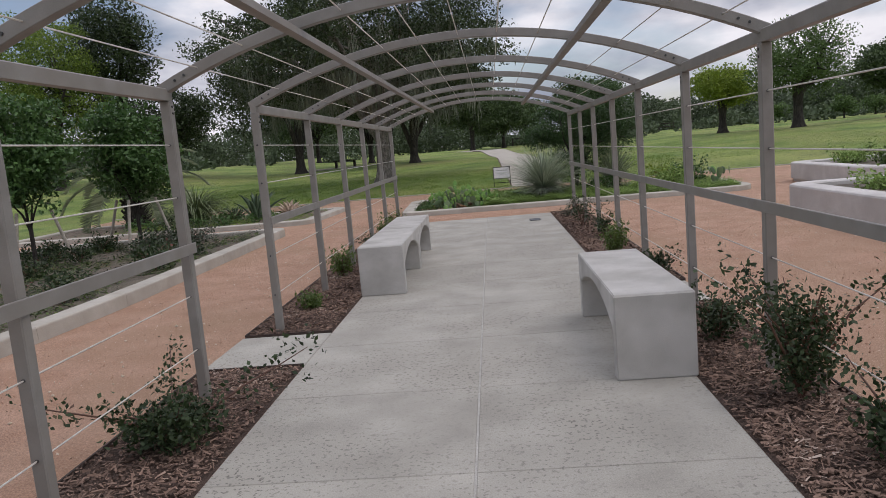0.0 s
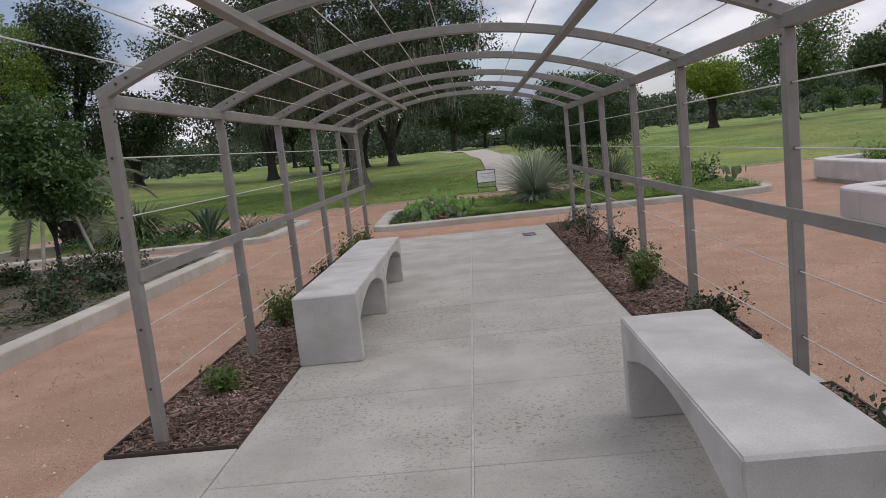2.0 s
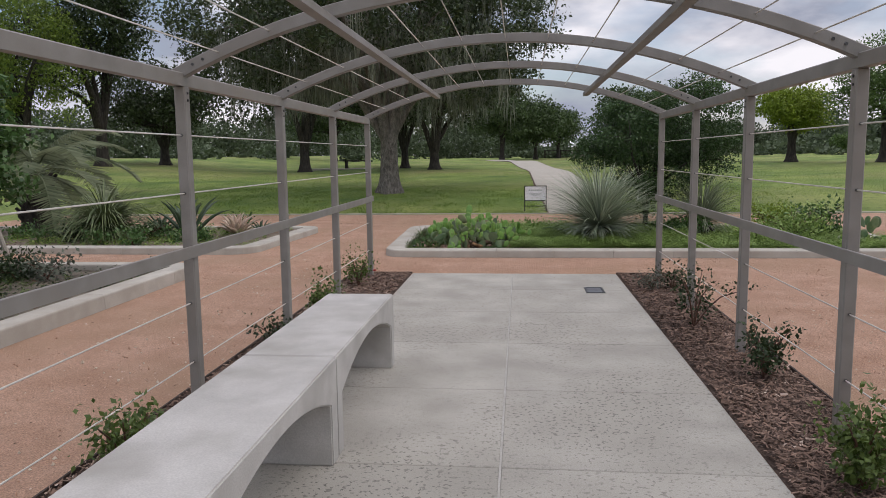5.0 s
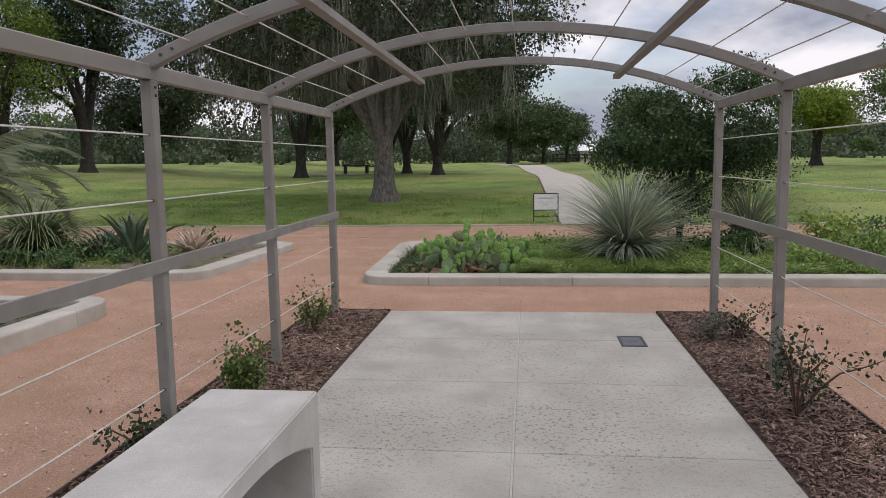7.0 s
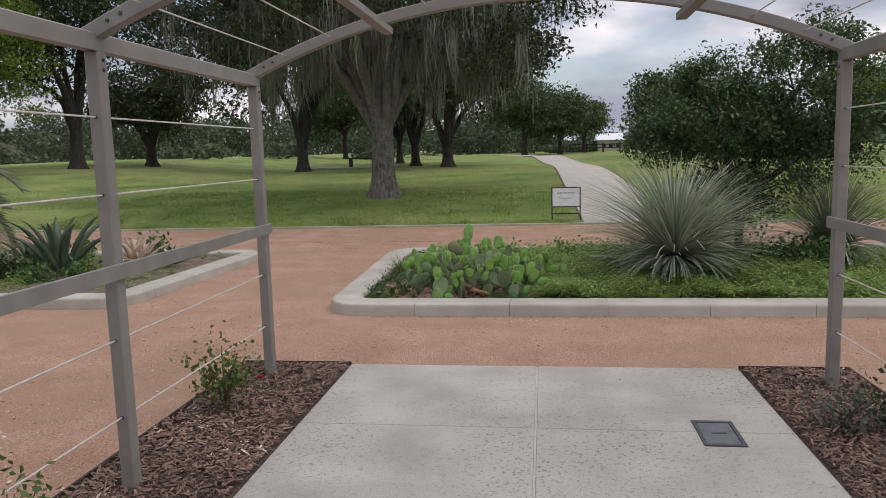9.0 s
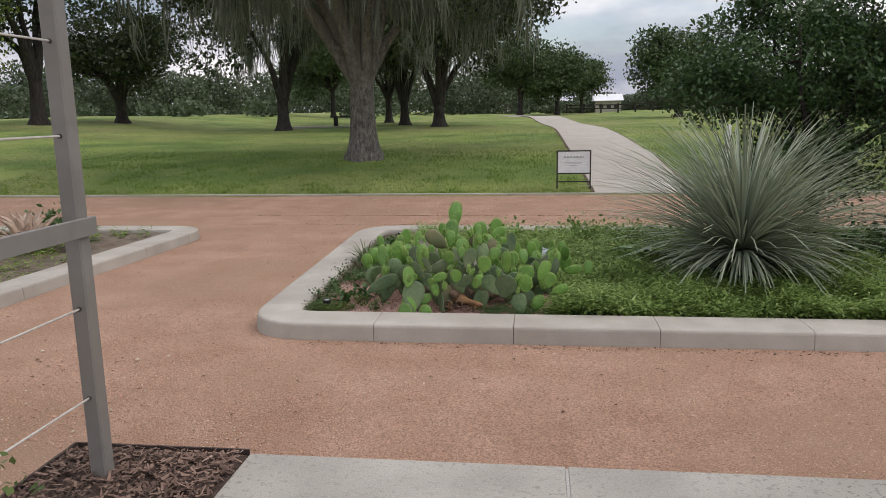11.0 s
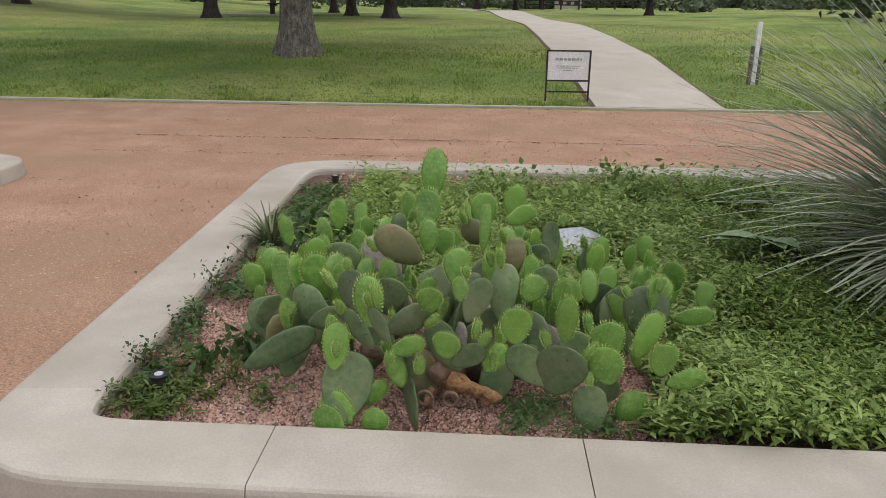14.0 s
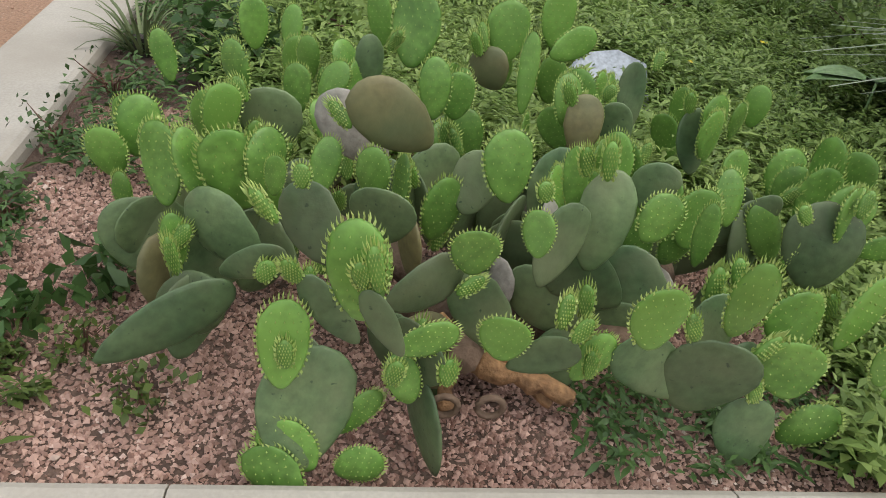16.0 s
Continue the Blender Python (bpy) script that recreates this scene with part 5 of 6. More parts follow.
for k in range(22):
    az, el, L = k * 2.399, 1.20 - 0.062 * k, 2.0
    o = np.array([math.cos(az), math.sin(az), 0])
    s = np.array([-math.sin(az), math.cos(az), 0])
    pts = []
    p = np.array([0, 0, 1.15])
    for j in range(13):
        e = el - 0.13 * j
        p = p + (o * math.cos(e) + np.array([0, 0, 1]) * math.sin(e)) * L / 12
        pts.append(p.copy())
    g = Geo()
    g.tube(pts, [0.02 * (1 - j / 14) for j in range(13)], 5)
    for j in range(2, 13):
        for sg in (-1, 1):
            for h in (0, 0.25, 0.5, 0.75):
                b = pts[j] * (1 - h) + pts[j - 1] * h
                d = s * sg * 0.8 + o * 0.55 + np.array([0, 0, -0.25]) + rng.normal(0, 0.06, 3)
                ln = 0.50 * (1 - abs(j - 6) / 10)
                t = b + d * ln
                w = np.array([0, 0, 0.017]) + s * 0.006
                g.add([b - w, b + w, b + d * ln * 0.5 + w * 0.9, t, b + d * ln * 0.5 - w * 0.9], [(0, 1, 2, 3, 4)])
    part("frond", g, M_PALM, palm, local=True)


def leafy_bush(name, label, x, y, z, r, h, n, leaf, material, seed, canes=6, cane_len=0.0, group="", category="shrub", flowers=None):
    """Thin canes from one foot, with leaves in sprays along them."""
    ob = thing(name, label, category, (x, y, z), group=group)
    rng = np.random.default_rng(seed)
    g = Geo()
    C = []
    for k in range(canes):
        a = 2 * math.pi * k / canes + rng.uniform(-0.4, 0.4)
        far = cane_len if k % 3 == 0 else 0.0
        e = np.array([math.cos(a) * (r + far) * rng.uniform(0.55, 1), math.sin(a) * (r + far) * rng.uniform(0.55, 1), h * rng.uniform(0.6, 1.05) + far * 0.25])
        m = e * 0.5 + np.array([0, 0, h * 0.18])
        pts = [np.zeros(3), m * 0.55 + np.array([0, 0, 0.03]), m, e * 0.8 + np.array([0, 0, h * 0.06]), e]
        g = Geo()
        stout = min(1.0, h / 0.24)
        g.tube(pts, [0.008 * stout, 0.007 * stout, 0.006 * stout, 0.004 * stout, 0.002 * stout], 5)
        part("cane", g, M_CANE, ob, local=True)
        for q in np.linspace(0.25, 1, 9 if far else 6):
            i = min(3, int(q * 4))
            b = pts[i] + (pts[i + 1] - pts[i]) * (q * 4 - i)
            for _ in range(2):
                tw = b + rng.normal(0, min(0.05, r * 0.32), 3)
                C.append(tw)
    C = np.array(C)
    body = in_ball(rng, max(1, n // 14), 0.25) * np.array([r * 0.8, r * 0.8, h * 0.36]) + np.array([0, 0, h * 0.46])
    C = np.concatenate([C, body])
    per = max(1 if r < 0.1 else 3, n // len(C))
    P = np.repeat(C, per, 0) + rng.normal(0, min(leaf * 0.85, r * 0.4), (len(C) * per, 3))
    P[:, 2] = np.maximum(P[:, 2], 0.01)
    part("leaves", quads_mesh("leaves", leaves(P, leaf, rng, 0.62, 0.5, 0.15), material), None, ob, local=True)
    if flowers:
        for fx, fy, fz in flowers:
            g = Geo()
            for k in range(9):
                a = k * 2.4
                d = Vector((math.cos(a), math.sin(a), 0))
                sd = Vector((-math.sin(a), math.cos(a), 0))
                o = Vector((fx, fy, fz))
                ro = 0.022 - 0.0012 * k
                g.add([o, o + d * ro * 0.7 + sd * ro * 0.6, o + d * ro + Vector((0, 0, 0.012 + 0.002 * k)), o + d * ro * 0.7 - sd * ro * 0.6], [(0, 1, 2, 3)])
            part("flower", g, M_RED, ob, "deep red rose bloom", local=True)
    return ob


M_RED = surface("red_petal", (0.35, 0.01, 0.015), (0.5, 0.02, 0.02), 30, 200, 0.5)
ROSE = "rose bush with reddish canes growing in bark mulch"
SMALLROSE = "small fresh green rose bush growing in bark mulch"
for x, y, r, h, n, far, mat, lab, sd in (
        (-1.78, 3.62, 0.40, 0.30, 800, 0.70, M_ROSE, "dark sprawling rose bush with long reddish canes in bark mulch", 1), (-1.85, 6.95, 0.14, 0.20, 220, 0.0, M_ROSEYOUNG, SMALLROSE, 2),
        (-1.90, 8.75, 0.20, 0.40, 420, 0.05, M_ROSEYOUNG, SMALLROSE, 3), (-1.95, 11.05, 0.16, 0.26, 160, 0.12, M_ROSE, ROSE, 4),
        (-1.83, 12.0, 0.19, 0.42, 420, 0.0, M_ROSEYOUNG, SMALLROSE, 5),
        (1.47, 4.95, 0.20, 0.32, 420, 0.25, M_ROSE, ROSE, 7), (1.52, 3.75, 0.30, 0.74, 1000, 0.45, M_ROSE, "large dark rose bush with long reddish canes in bark mulch", 8),
        (1.62, 2.95, 0.24, 0.34, 450, 0.3, M_ROSE, ROSE, 16), (1.60, 7.40, 0.16, 0.26, 260, 0.12, M_ROSE, ROSE, 9), (1.42, 8.85, 0.20, 0.50, 480, 0.05, M_ROSEYOUNG, SMALLROSE, 10),
        (1.53, 10.5, 0.16, 0.40, 260, 0.1, M_ROSE, ROSE, 11), (1.41, 11.95, 0.24, 0.56, 190, 0.25, M_ROSE, "thin rose bush with long leaning canes in bark mulch", 12),
        (1.60, 13.75, 0.14, 0.26, 90, 0.25, M_ROSE, "wispy rose stem with a few dark leaves in bark mulch", 14)):
    slim = 0.78 if mat is M_ROSEYOUNG else 0.9
    leafy_bush("rose_bush", lab, x, y, 0.0, r * slim * 0.9, h * slim, int(n * 3.0), 0.033, mat, 100 + sd, 9 if n > 200 else 5, far, "rose bushes along the pergola", "rose bush")
leafy_bush("rose_bush", "small yellow-green rose bush with a red bloom in mulch", -1.92, 13.85, 0.0, 0.17, 0.36, 700, 0.032, M_ROSEYOUNG, 106, 7, 0.05, "rose bushes along the pergola", "rose bush", flowers=[(0.17, 0.10, 0.16)])
M_GREY = foliage("grey_leaves", (0.06, 0.075, 0.05), (0.16, 0.18, 0.14), 0.7, 0.15)
leafy_bush("low_herb", "low grey-green herb growing in bark mulch", 1.37, 13.75, 0.0, 0.20, 0.18, 600, 0.026, M_GREY, 120, 10, 0.0, category="herb")

SHRUB = "low dark green shrub in the shrub bed"
pr = random.Random(31)
for k in range(26):
    x, y = pr.uniform(-8.8, -4.9), pr.uniform(6.5, 14.2)
    if k < 8:
        x, y = pr.uniform(-8.4, -6.0), pr.uniform(12.2, 14.1)
    leafy_bush("low_shrub", SHRUB, x, y, 0.055, pr.uniform(0.2, 0.40), pr.uniform(0.15, 0.36), 420, 0.055, pr.choice((M_ROSE, M_ROSE, M_GREY)), 200 + k, 6, 0.0, "shrubs in the shrub bed")
for k in range(22):
    x, y = pr.uniform(-9.5, -5.3), pr.uniform(17.2, 19.7)
    leafy_bush("low_shrub", "small green plant in the agave bed", x, y, 0.045, pr.uniform(0.12, 0.3), pr.uniform(0.12, 0.35), 260, 0.06, pr.choice((M_ROSE, M_SHRUB, M_COVER)), 240 + k, 6, 0.0, "plants in the agave bed")
for x, y, r, h, mat in ((4.2, 17.5, 0.55, 0.55, M_COVER), (4.75, 18.2, 0.5, 0.6, M_SHRUB), (3.6, 17.4, 0.5, 0.3, M_COVER), (2.6, 18.2, 0.5, 0.35, M_SHRUB), (4.4, 19.2, 0.5, 0.5, M_LIME)):
    leafy_bush("low_shrub", "leafy green shrub in the kerbed cactus bed", x, y, 0.045, r, h, 1500, 0.06, mat, 300 + int(x * 10), 9, 0.0, "shrubs in the cactus bed")
for x, y, r, h in ((5.6, 10.8, 0.5, 0.16), (6.2, 9.2, 0.6, 0.18), (7.0, 11.0, 0.6, 0.18), (8.0, 17.0, 0.5, 0.25), (9.0, 16.0, 0.6, 0.25), (8.2, 15.6, 0.5, 0.25)):
    leafy_bush("planter_plant", "bushy green plant growing in the raised planter", x, y, 0.36, r, h, 900, 0.07, pr.choice((M_COVER, M_ROSEYOUNG, M_SHRUB)), 330 + int(x * 10 + y), 8, 0.05, "plants in the raised planters")

M_WEED = foliage("weed_leaves", (0.075, 0.15, 0.03), (0.24, 0.36, 0.10), 0.4, 0.28)
for x, y, r, h, mat in ((-1.05, 18.55, 0.22, 0.18, M_COVER), (-0.55, 19.05, 0.25, 0.16, M_WEED), (-0.15, 18.75, 0.22, 0.18, M_COVER), (0.15, 19.15, 0.28, 0.18, M_WEED), (0.65, 19.1, 0.3, 0.18, M_COVER), (-1.45, 18.2, 0.14, 0.16, M_SHRUB), (1.0, 18.7, 0.25, 0.18, M_COVER), (-1.62, 17.00, 0.05, 0.05, M_SHRUB), (-1.50, 17.12, 0.05, 0.06, M_SHRUB)):
    leafy_bush("weed_clump", "leafy green weed standing above the ground cover", x, y, 0.05, r, h, 700 if r > 0.1 else 110, 0.045, mat, 360 + int(x * 10 + y * 7), 9 if r > 0.1 else 4, 0.04, "weeds in the cactus bed", "weed")

for x, y, r, h in ((-1.79, 16.98, 0.07, 0.09), (-1.78, 17.32, 0.07, 0.08), (-1.79, 17.66, 0.08, 0.10), (-1.74, 17.95, 0.09, 0.12), (-1.48, 16.92, 0.05, 0.06), (-1.35, 16.80, 0.045, 0.05)):
    leafy_bush("weed_clump", "straggly dark weed leaning over the kerb", x, y, 0.05, r, h, 190, 0.019, M_SHRUBDARK if r > 0.06 else M_ROSEYOUNG, 420 + int(y * 10), 7, 0.015, "weeds along the kerb", "weed")

# second, smaller prickly pear at the far end of the bed
small_cactus = thing("prickly_pear", "small upright prickly pear by the kerb end", "cactus", (5.1, 17.45, 0.045))
pr = random.Random(77)
for k in range(26):
    a, d = pr.uniform(0, 6.28), pr.uniform(0, 0.4)
    lvl = pr.choice((0.10, 0.22, 0.34, 0.42))
    pad(pr.choice(("old", "young", "old")), 5.1 + d * math.cos(a), 17.45 + d * math.sin(a), lvl, pr.uniform(0.09, 0.13), pr.uniform(0.13, 0.18), pr.uniform(-30, 30), owner=small_cactus, turn=pr.uniform(-90, 90))

# ---- ground cover and loose stones ----
def sprigs(rng, X, Y, Z, per, leaf, spread, hgt):
    n = len(X)
    base = np.stack([X, Y, Z], 1)
    t = np.tile(np.linspace(0.15, 1, per), n)
    az = np.tile(np.arange(per) * 2.399, n) + np.repeat(rng.uniform(0, 6.28, n), per)
    tilt = np.repeat(rng.normal(0, 0.35, (n, 2)), per, 0)
    H = np.repeat(hgt * rng.uniform(0.6, 1.3, n), per)
    P = np.repeat(base, per, 0)
    P[:, 0] += tilt[:, 0] * H * t + np.cos(az) * leaf * 0.45
    P[:, 1] += tilt[:, 1] * H * t + np.sin(az) * leaf * 0.45
    P[:, 2] += H * t
    ax = np.stack([np.cos(az), np.sin(az), 0.15 + 0.5 * t - 0.25], 1)
    ax /= np.linalg.norm(ax, axis=1)[:, None]
    sd = np.stack([-np.sin(az), np.cos(az), rng.normal(0, 0.22, len(az))], 1)
    s = (leaf * rng.uniform(0.6, 1.3, len(az)) * (1.1 - 0.45 * t))[:, None]
    nr = np.cross(ax, sd)
    ax = ax + rng.normal(0, 0.28, ax.shape)
    Q = np.stack([P - ax * s * 0.5, P + sd * s * 0.18 + nr * s * 0.08, P + ax * s * 0.5 - np.array([0, 0, 1]) * s * 0.12, P - sd * s * 0.18 + nr * s * 0.08], 1)
    return Q


rng = np.random.default_rng(55)
def cover_field(n, x0, x1, y0, y1, keep, per, leaf, hgt, mat, name, label):
    X, Y = rng.uniform(x0, x1, n), rng.uniform(y0, y1, n)
    k = keep(X, Y)
    X, Y = X[k], Y[k]
    lump = np.array([0.5 + 0.5 * noise.noise(Vector((a * 3.4, b * 3.4, 1.0))) for a, b in zip(X.tolist(), Y.tolist())])
    Q = sprigs(rng, X, Y, 0.02 + 0.07 * lump, per, leaf, 0.05, hgt * (0.25 + 1.5 * lump))
    return tagged(new(name, quads_mesh(name, Q, mat)), label, "ground cover", kind="stuff")


def away(X, Y):
    """Right of and behind the cactus."""
    e = ((X + 0.80) / 0.78) ** 2 + ((Y - 17.05) / 0.62) ** 2
    gravel = (X < -0.16 + 0.08 * np.sin(Y * 21)) & (Y < 16.97 + 0.1 * np.sin(X * 9))
    return (e > 0.75) & ~gravel & (Y < 19.5 + 0.18 * np.sin(X * 5) * np.sin(X * 2.3 + 1))


cover_field(11500, -0.6, 1.9, 16.66, 18.6, away, 12, 0.047, 0.12, M_COVER, "ground_cover", "dense low green ground cover with narrow leaves")
cover_field(14500, -1.45, 2.6, 17.4, 19.9, away, 12, 0.046, 0.15, M_COVER, "ground_cover", "dense low green ground cover behind the cactus")
cover_field(8500, 1.8, 5.5, 16.66, 19.9, away, 8, 0.062, 0.11, M_COVER, "ground_cover", "low green ground cover round the strap-leaved plants")
def in_kerb(Y):
    """Inner edge of the kerb along the walk."""
    return -1.765 - 0.038 * (Y - 16.33)


def edge_strip(X, Y):
    return (X > in_kerb(Y)) & ((X < -1.73 - 0.04 * np.sin(Y * 8)) | ((X < -1.35) & (Y > 17.5)))
cover_field(900, -1.90, -1.2, 16.85, 19.6, edge_strip, 9, 0.040, 0.06, M_SHRUB, "ground_cover", "straggly dark weeds along the kerb of the cactus bed")
def front_weeds(X, Y):
    return X > -0.62
cover_field(420, -1.75, 0.1, 16.66, 16.88, front_weeds, 7, 0.030, 0.04, M_SHRUB, "ground_cover", "small fresh weeds at the front of the cactus bed")


def shrub_bed_weeds(X, Y):
    return (X < -4.62 - 0.1 * np.maximum(0, 6.8 - Y)) & (np.sin(X * 2.7 + 1.3) * np.sin(Y * 1.9) > -0.45)
cover_field(3200, -9.3, -4.6, 3.6, 14.4, shrub_bed_weeds, 6, 0.055, 0.07, M_ROSEYOUNG, "ground_cover", "sparse low weeds on the soil of the shrub bed")
cover_field(900, -9.3, -4.6, 7.0, 14.4, shrub_bed_weeds, 7, 0.075, 0.14, M_ROSE, "ground_cover", "dark low weeds between the shrubs")
def agave_bed_weeds(X, Y):
    return np.sin(X * 3.1) * np.sin(Y * 2.7 + 0.5) > -0.2
cover_field(1500, -9.4, -4.55, 17.0, 19.9, agave_bed_weeds, 6, 0.055, 0.09, M_GRASS, "ground_cover", "thin dry grass and weeds in the agave bed")
def corner_weeds(X, Y):
    return (X + 1.70) ** 2 + (Y - 16.80) ** 2 < 0.10 ** 2 + 0.04 * np.abs(np.sin(X * 40) * np.sin(Y * 33)) ** 2
cover_field(480, -1.82, -1.45, 16.64, 17.05, corner_weeds, 7, 0.032, 0.04, M_ROSEYOUNG, "ground_cover", "mossy green weeds round the spotlight in the bed corner")


def stones(name, label, n, x0, x1, y0, y1, z, s0, s1, mat, seed, keep=None):
    r = np.random.default_rng(seed)
    X, Y = r.uniform(x0, x1, n), r.uniform(y0, y1, n)
    if keep is not None:
        k = keep(X, Y)
        X, Y = X[k], Y[k]
    n = len(X)
    S = r.uniform(s0, s1, (n, 1)) * (0.6 + 0.8 * r.uniform(0, 1, (n, 3))) * np.array([1, 1, 1.0])
    unit = np.array([(1, 0, 0.15), (0, 1, 0), (-1, 0, 0.1), (0, -1, 0.2), (0.15, 0.1, 1), (0, 0, -1)], float)
    a = r.uniform(0, 6.28, n)
    V = unit[None] * S[:, None, :] * (1 + 0.25 * r.normal(size=(n, 6, 1)))
    c, s = np.cos(a)[:, None], np.sin(a)[:, None]
    V = np.stack([V[..., 0] * c - V[..., 1] * s, V[..., 0] * s + V[..., 1] * c, V[..., 2]], 2)
    V += np.stack([X, Y, z + S[:, 2] * r.uniform(0.0, 0.7, n)], 1)[:, None, :]
    F = np.array([(0, 1, 4), (1, 2, 4), (2, 3, 4), (3, 0, 4), (1, 0, 5), (2, 1, 5), (3, 2, 5), (0, 3, 5)])
    F = (F[None] + (np.arange(n) * 6)[:, None, None]).reshape(-1, 3)
    me = bpy.data.meshes.new(name)
    me.from_pydata(V.reshape(-1, 3).tolist(), [], F.tolist())
    me.materials.append(mat)
    return tagged(new(name, me), label, "gravel", kind="stuff")


M_PEBBLE = foliage("pink_gravel", (0.17, 0.088, 0.066), (0.57, 0.385, 0.315), 0.9, 0.0, third=(0.74, 0.64, 0.57))
M_GRIT = foliage("granite_grit", (0.40, 0.24, 0.165), (0.58, 0.38, 0.275), 0.95, 0.0, third=(0.68, 0.56, 0.47))
stones("bed_gravel", "pinkish crushed gravel mulch under the cactus", 64000, -1.80, 0.0, 16.63, 17.95, 0.044, 0.0022, 0.0066, M_PEBBLE, 3)
stones("bed_gravel", "pinkish crushed gravel at the back of the cactus bed", 2500, -1.8, 4.0, 19.5, 20.05, 0.045, 0.008, 0.016, M_PEBBLE, 4)
stones("granite_grit", "loose granite grit scattered on the path", 26000, -4.0, 2.4, 14.82, 16.32, -0.016, 0.002, 0.0056, M_GRIT, 5)
stones("granite_grit", "loose granite grit scattered on the path", 5000, -4.1, -2.25, 4.0, 20.0, -0.014, 0.002, 0.008, M_GRIT, 6)
stones("granite_grit", "loose granite grit scattered on the path", 4500, 1.8, 4.5, 4.0, 16.2, -0.014, 0.002, 0.008, M_GRIT, 7)
stones("granite_grit", "loose granite grit scattered on the path", 3000, -4.0, 2.2, 20.4, 24.2, -0.014, 0.003, 0.008, M_GRIT, 8)

M_PALESTONE = foliage("pale_limestone", (0.48, 0.38, 0.28), (0.66, 0.57, 0.46), 0.9, 0.0)
stones("pale_gravel", "stray pale limestone bits lying on the granite", 200, -3.6, -2.22, 3.5, 16.0, -0.014, 0.006, 0.014, M_PALESTONE, 15)
stones("pale_gravel", "stray pale limestone bits lying on the granite", 900, 1.82, 4.5, 4.0, 14.0, -0.014, 0.003, 0.009, M_PALESTONE, 16)

def litter(name, label, n, x0, x1, y0, y1, z, size, mat, seed):
    """Dead leaves and bits of twig, scattered flat."""
    r = np.random.default_rng(seed)
    C = np.stack([r.uniform(x0, x1, n), r.uniform(y0, y1, n), np.full(n, z)], 1)
    a = r.uniform(0, 6.28, n)
    ax = np.stack([np.cos(a), np.sin(a), r.normal(0, 0.1, n)], 1)
    sd = np.stack([-np.sin(a), np.cos(a), r.normal(0, 0.25, n)], 1)
    s = size * r.uniform(0.4, 1.5, n)[:, None]
    w = s * r.uniform(0.12, 0.6, n)[:, None]
    Q = np.stack([C - ax * s, C + sd * w + np.array([0, 0, 0.004]), C + ax * s, C - sd * w + np.array([0, 0, 0.004])], 1)
    return tagged(new(name, quads_mesh(name, Q, mat)), label, "leaf litter", kind="stuff")


M_LITTER = foliage("dead_leaf", (0.06, 0.035, 0.022), (0.20, 0.12, 0.07), 0.9, 0.0, third=(0.45, 0.34, 0.24))
litter("leaf_litter", "dead leaves and twig bits scattered on the granite", 260, -4.1, -2.25, 3.0, 20.0, -0.008, 0.013, M_LITTER, 1)
litter("leaf_litter", "dead leaves and twig bits scattered on the granite", 160, 1.85, 4.5, 4.0, 16.2, -0.008, 0.013, M_LITTER, 2)
litter("leaf_litter", "dead leaves and twig bits scattered on the granite", 150, -3.9, 2.5, 14.9, 16.3, -0.008, 0.011, M_LITTER, 3)
litter("leaf_litter", "dead leaves and twig bits scattered on the granite", 160, -4.0, 2.2, 20.4, 24.2, -0.006, 0.016, M_LITTER, 4)
litter("leaf_litter", "a few dead leaf scraps lying on the paving", 46, -1.35, 1.05, 2.5, 14.6, 0.003, 0.008, M_LITTER, 5)
litter("leaf_litter", "dead leaves lying on the soil of the shrub bed", 900, -8.8, -4.6, 5.0, 14.5, 0.066, 0.03, M_LITTER, 6)
litter("leaf_litter", "dead leaves lying on the soil of the agave bed", 400, -9.5, -4.4, 17.0, 20.0, 0.056, 0.022, M_LITTER, 7)

litter("leaf_litter", "thin dark line of washed debris across the granite", 620, -4.2, 1.9, 21.78, 21.82, -0.008, 0.012, M_LITTER, 8)
litter("leaf_litter", "thin dark line of washed debris across the granite", 220, -4.2, -1.3, 20.98, 21.01, -0.008, 0.010, M_LITTER, 9)
litter("leaf_litter", "dark debris gathered along the foot of the kerb", 420, -1.7, 3.6, 16.22, 16.31, -0.010, 0.009, M_LITTER, 10)

# lawn blades near the edging
def blades(name, label, n, x0, x1, y0, y1, h, seed, skip=True, clumped=False):
    r = np.random.default_rng(seed)
    X, Y = r.uniform(x0, x1, n), y0 + (y1 - y0) * r.uniform(0, 1, n) ** 1.5
    if skip:
        cxx = np.interp(Y, [w[0] for w in WALK], [w[1] for w in WALK])
        hww = np.interp(Y, [w[0] for w in WALK], [w[2] for w in WALK])
        k = np.abs(X - cxx) > hww + 0.02
        X, Y = X[k], Y[k]
    if clumped:
        k = np.array([noise.noise(Vector((a * 1.6, b * 1.3, 4.0))) + 0.6 * noise.noise(Vector((a * 5.0, b * 5.0, 2.0))) > 0.12 for a, b in zip(X.tolist(), Y.tolist())])
        X, Y = X[k], Y[k]
    n = len(X)
    Z = rise(X, Y)
    a = r.uniform(0, 6.28, n)
    d = np.stack([np.cos(a), np.sin(a), np.zeros(n)], 1)
    B = np.stack([X, Y, Z - 0.01], 1)
    H = h * r.uniform(0.5, 1.3, n)
    w = 0.006 + 0.006 * r.uniform(0, 1, n)
    tip = B + np.stack([r.normal(0, 0.35, n) * H, r.normal(0, 0.35, n) * H, H], 1)
    Q = np.stack([B - d * w[:, None], B + d * w[:, None], tip + d * w[:, None] * 0.3, tip - d * w[:, None] * 0.3], 1)
    return tagged(new(name, quads_mesh(name, Q, M_GRASS)), label, "grass", kind="stuff")


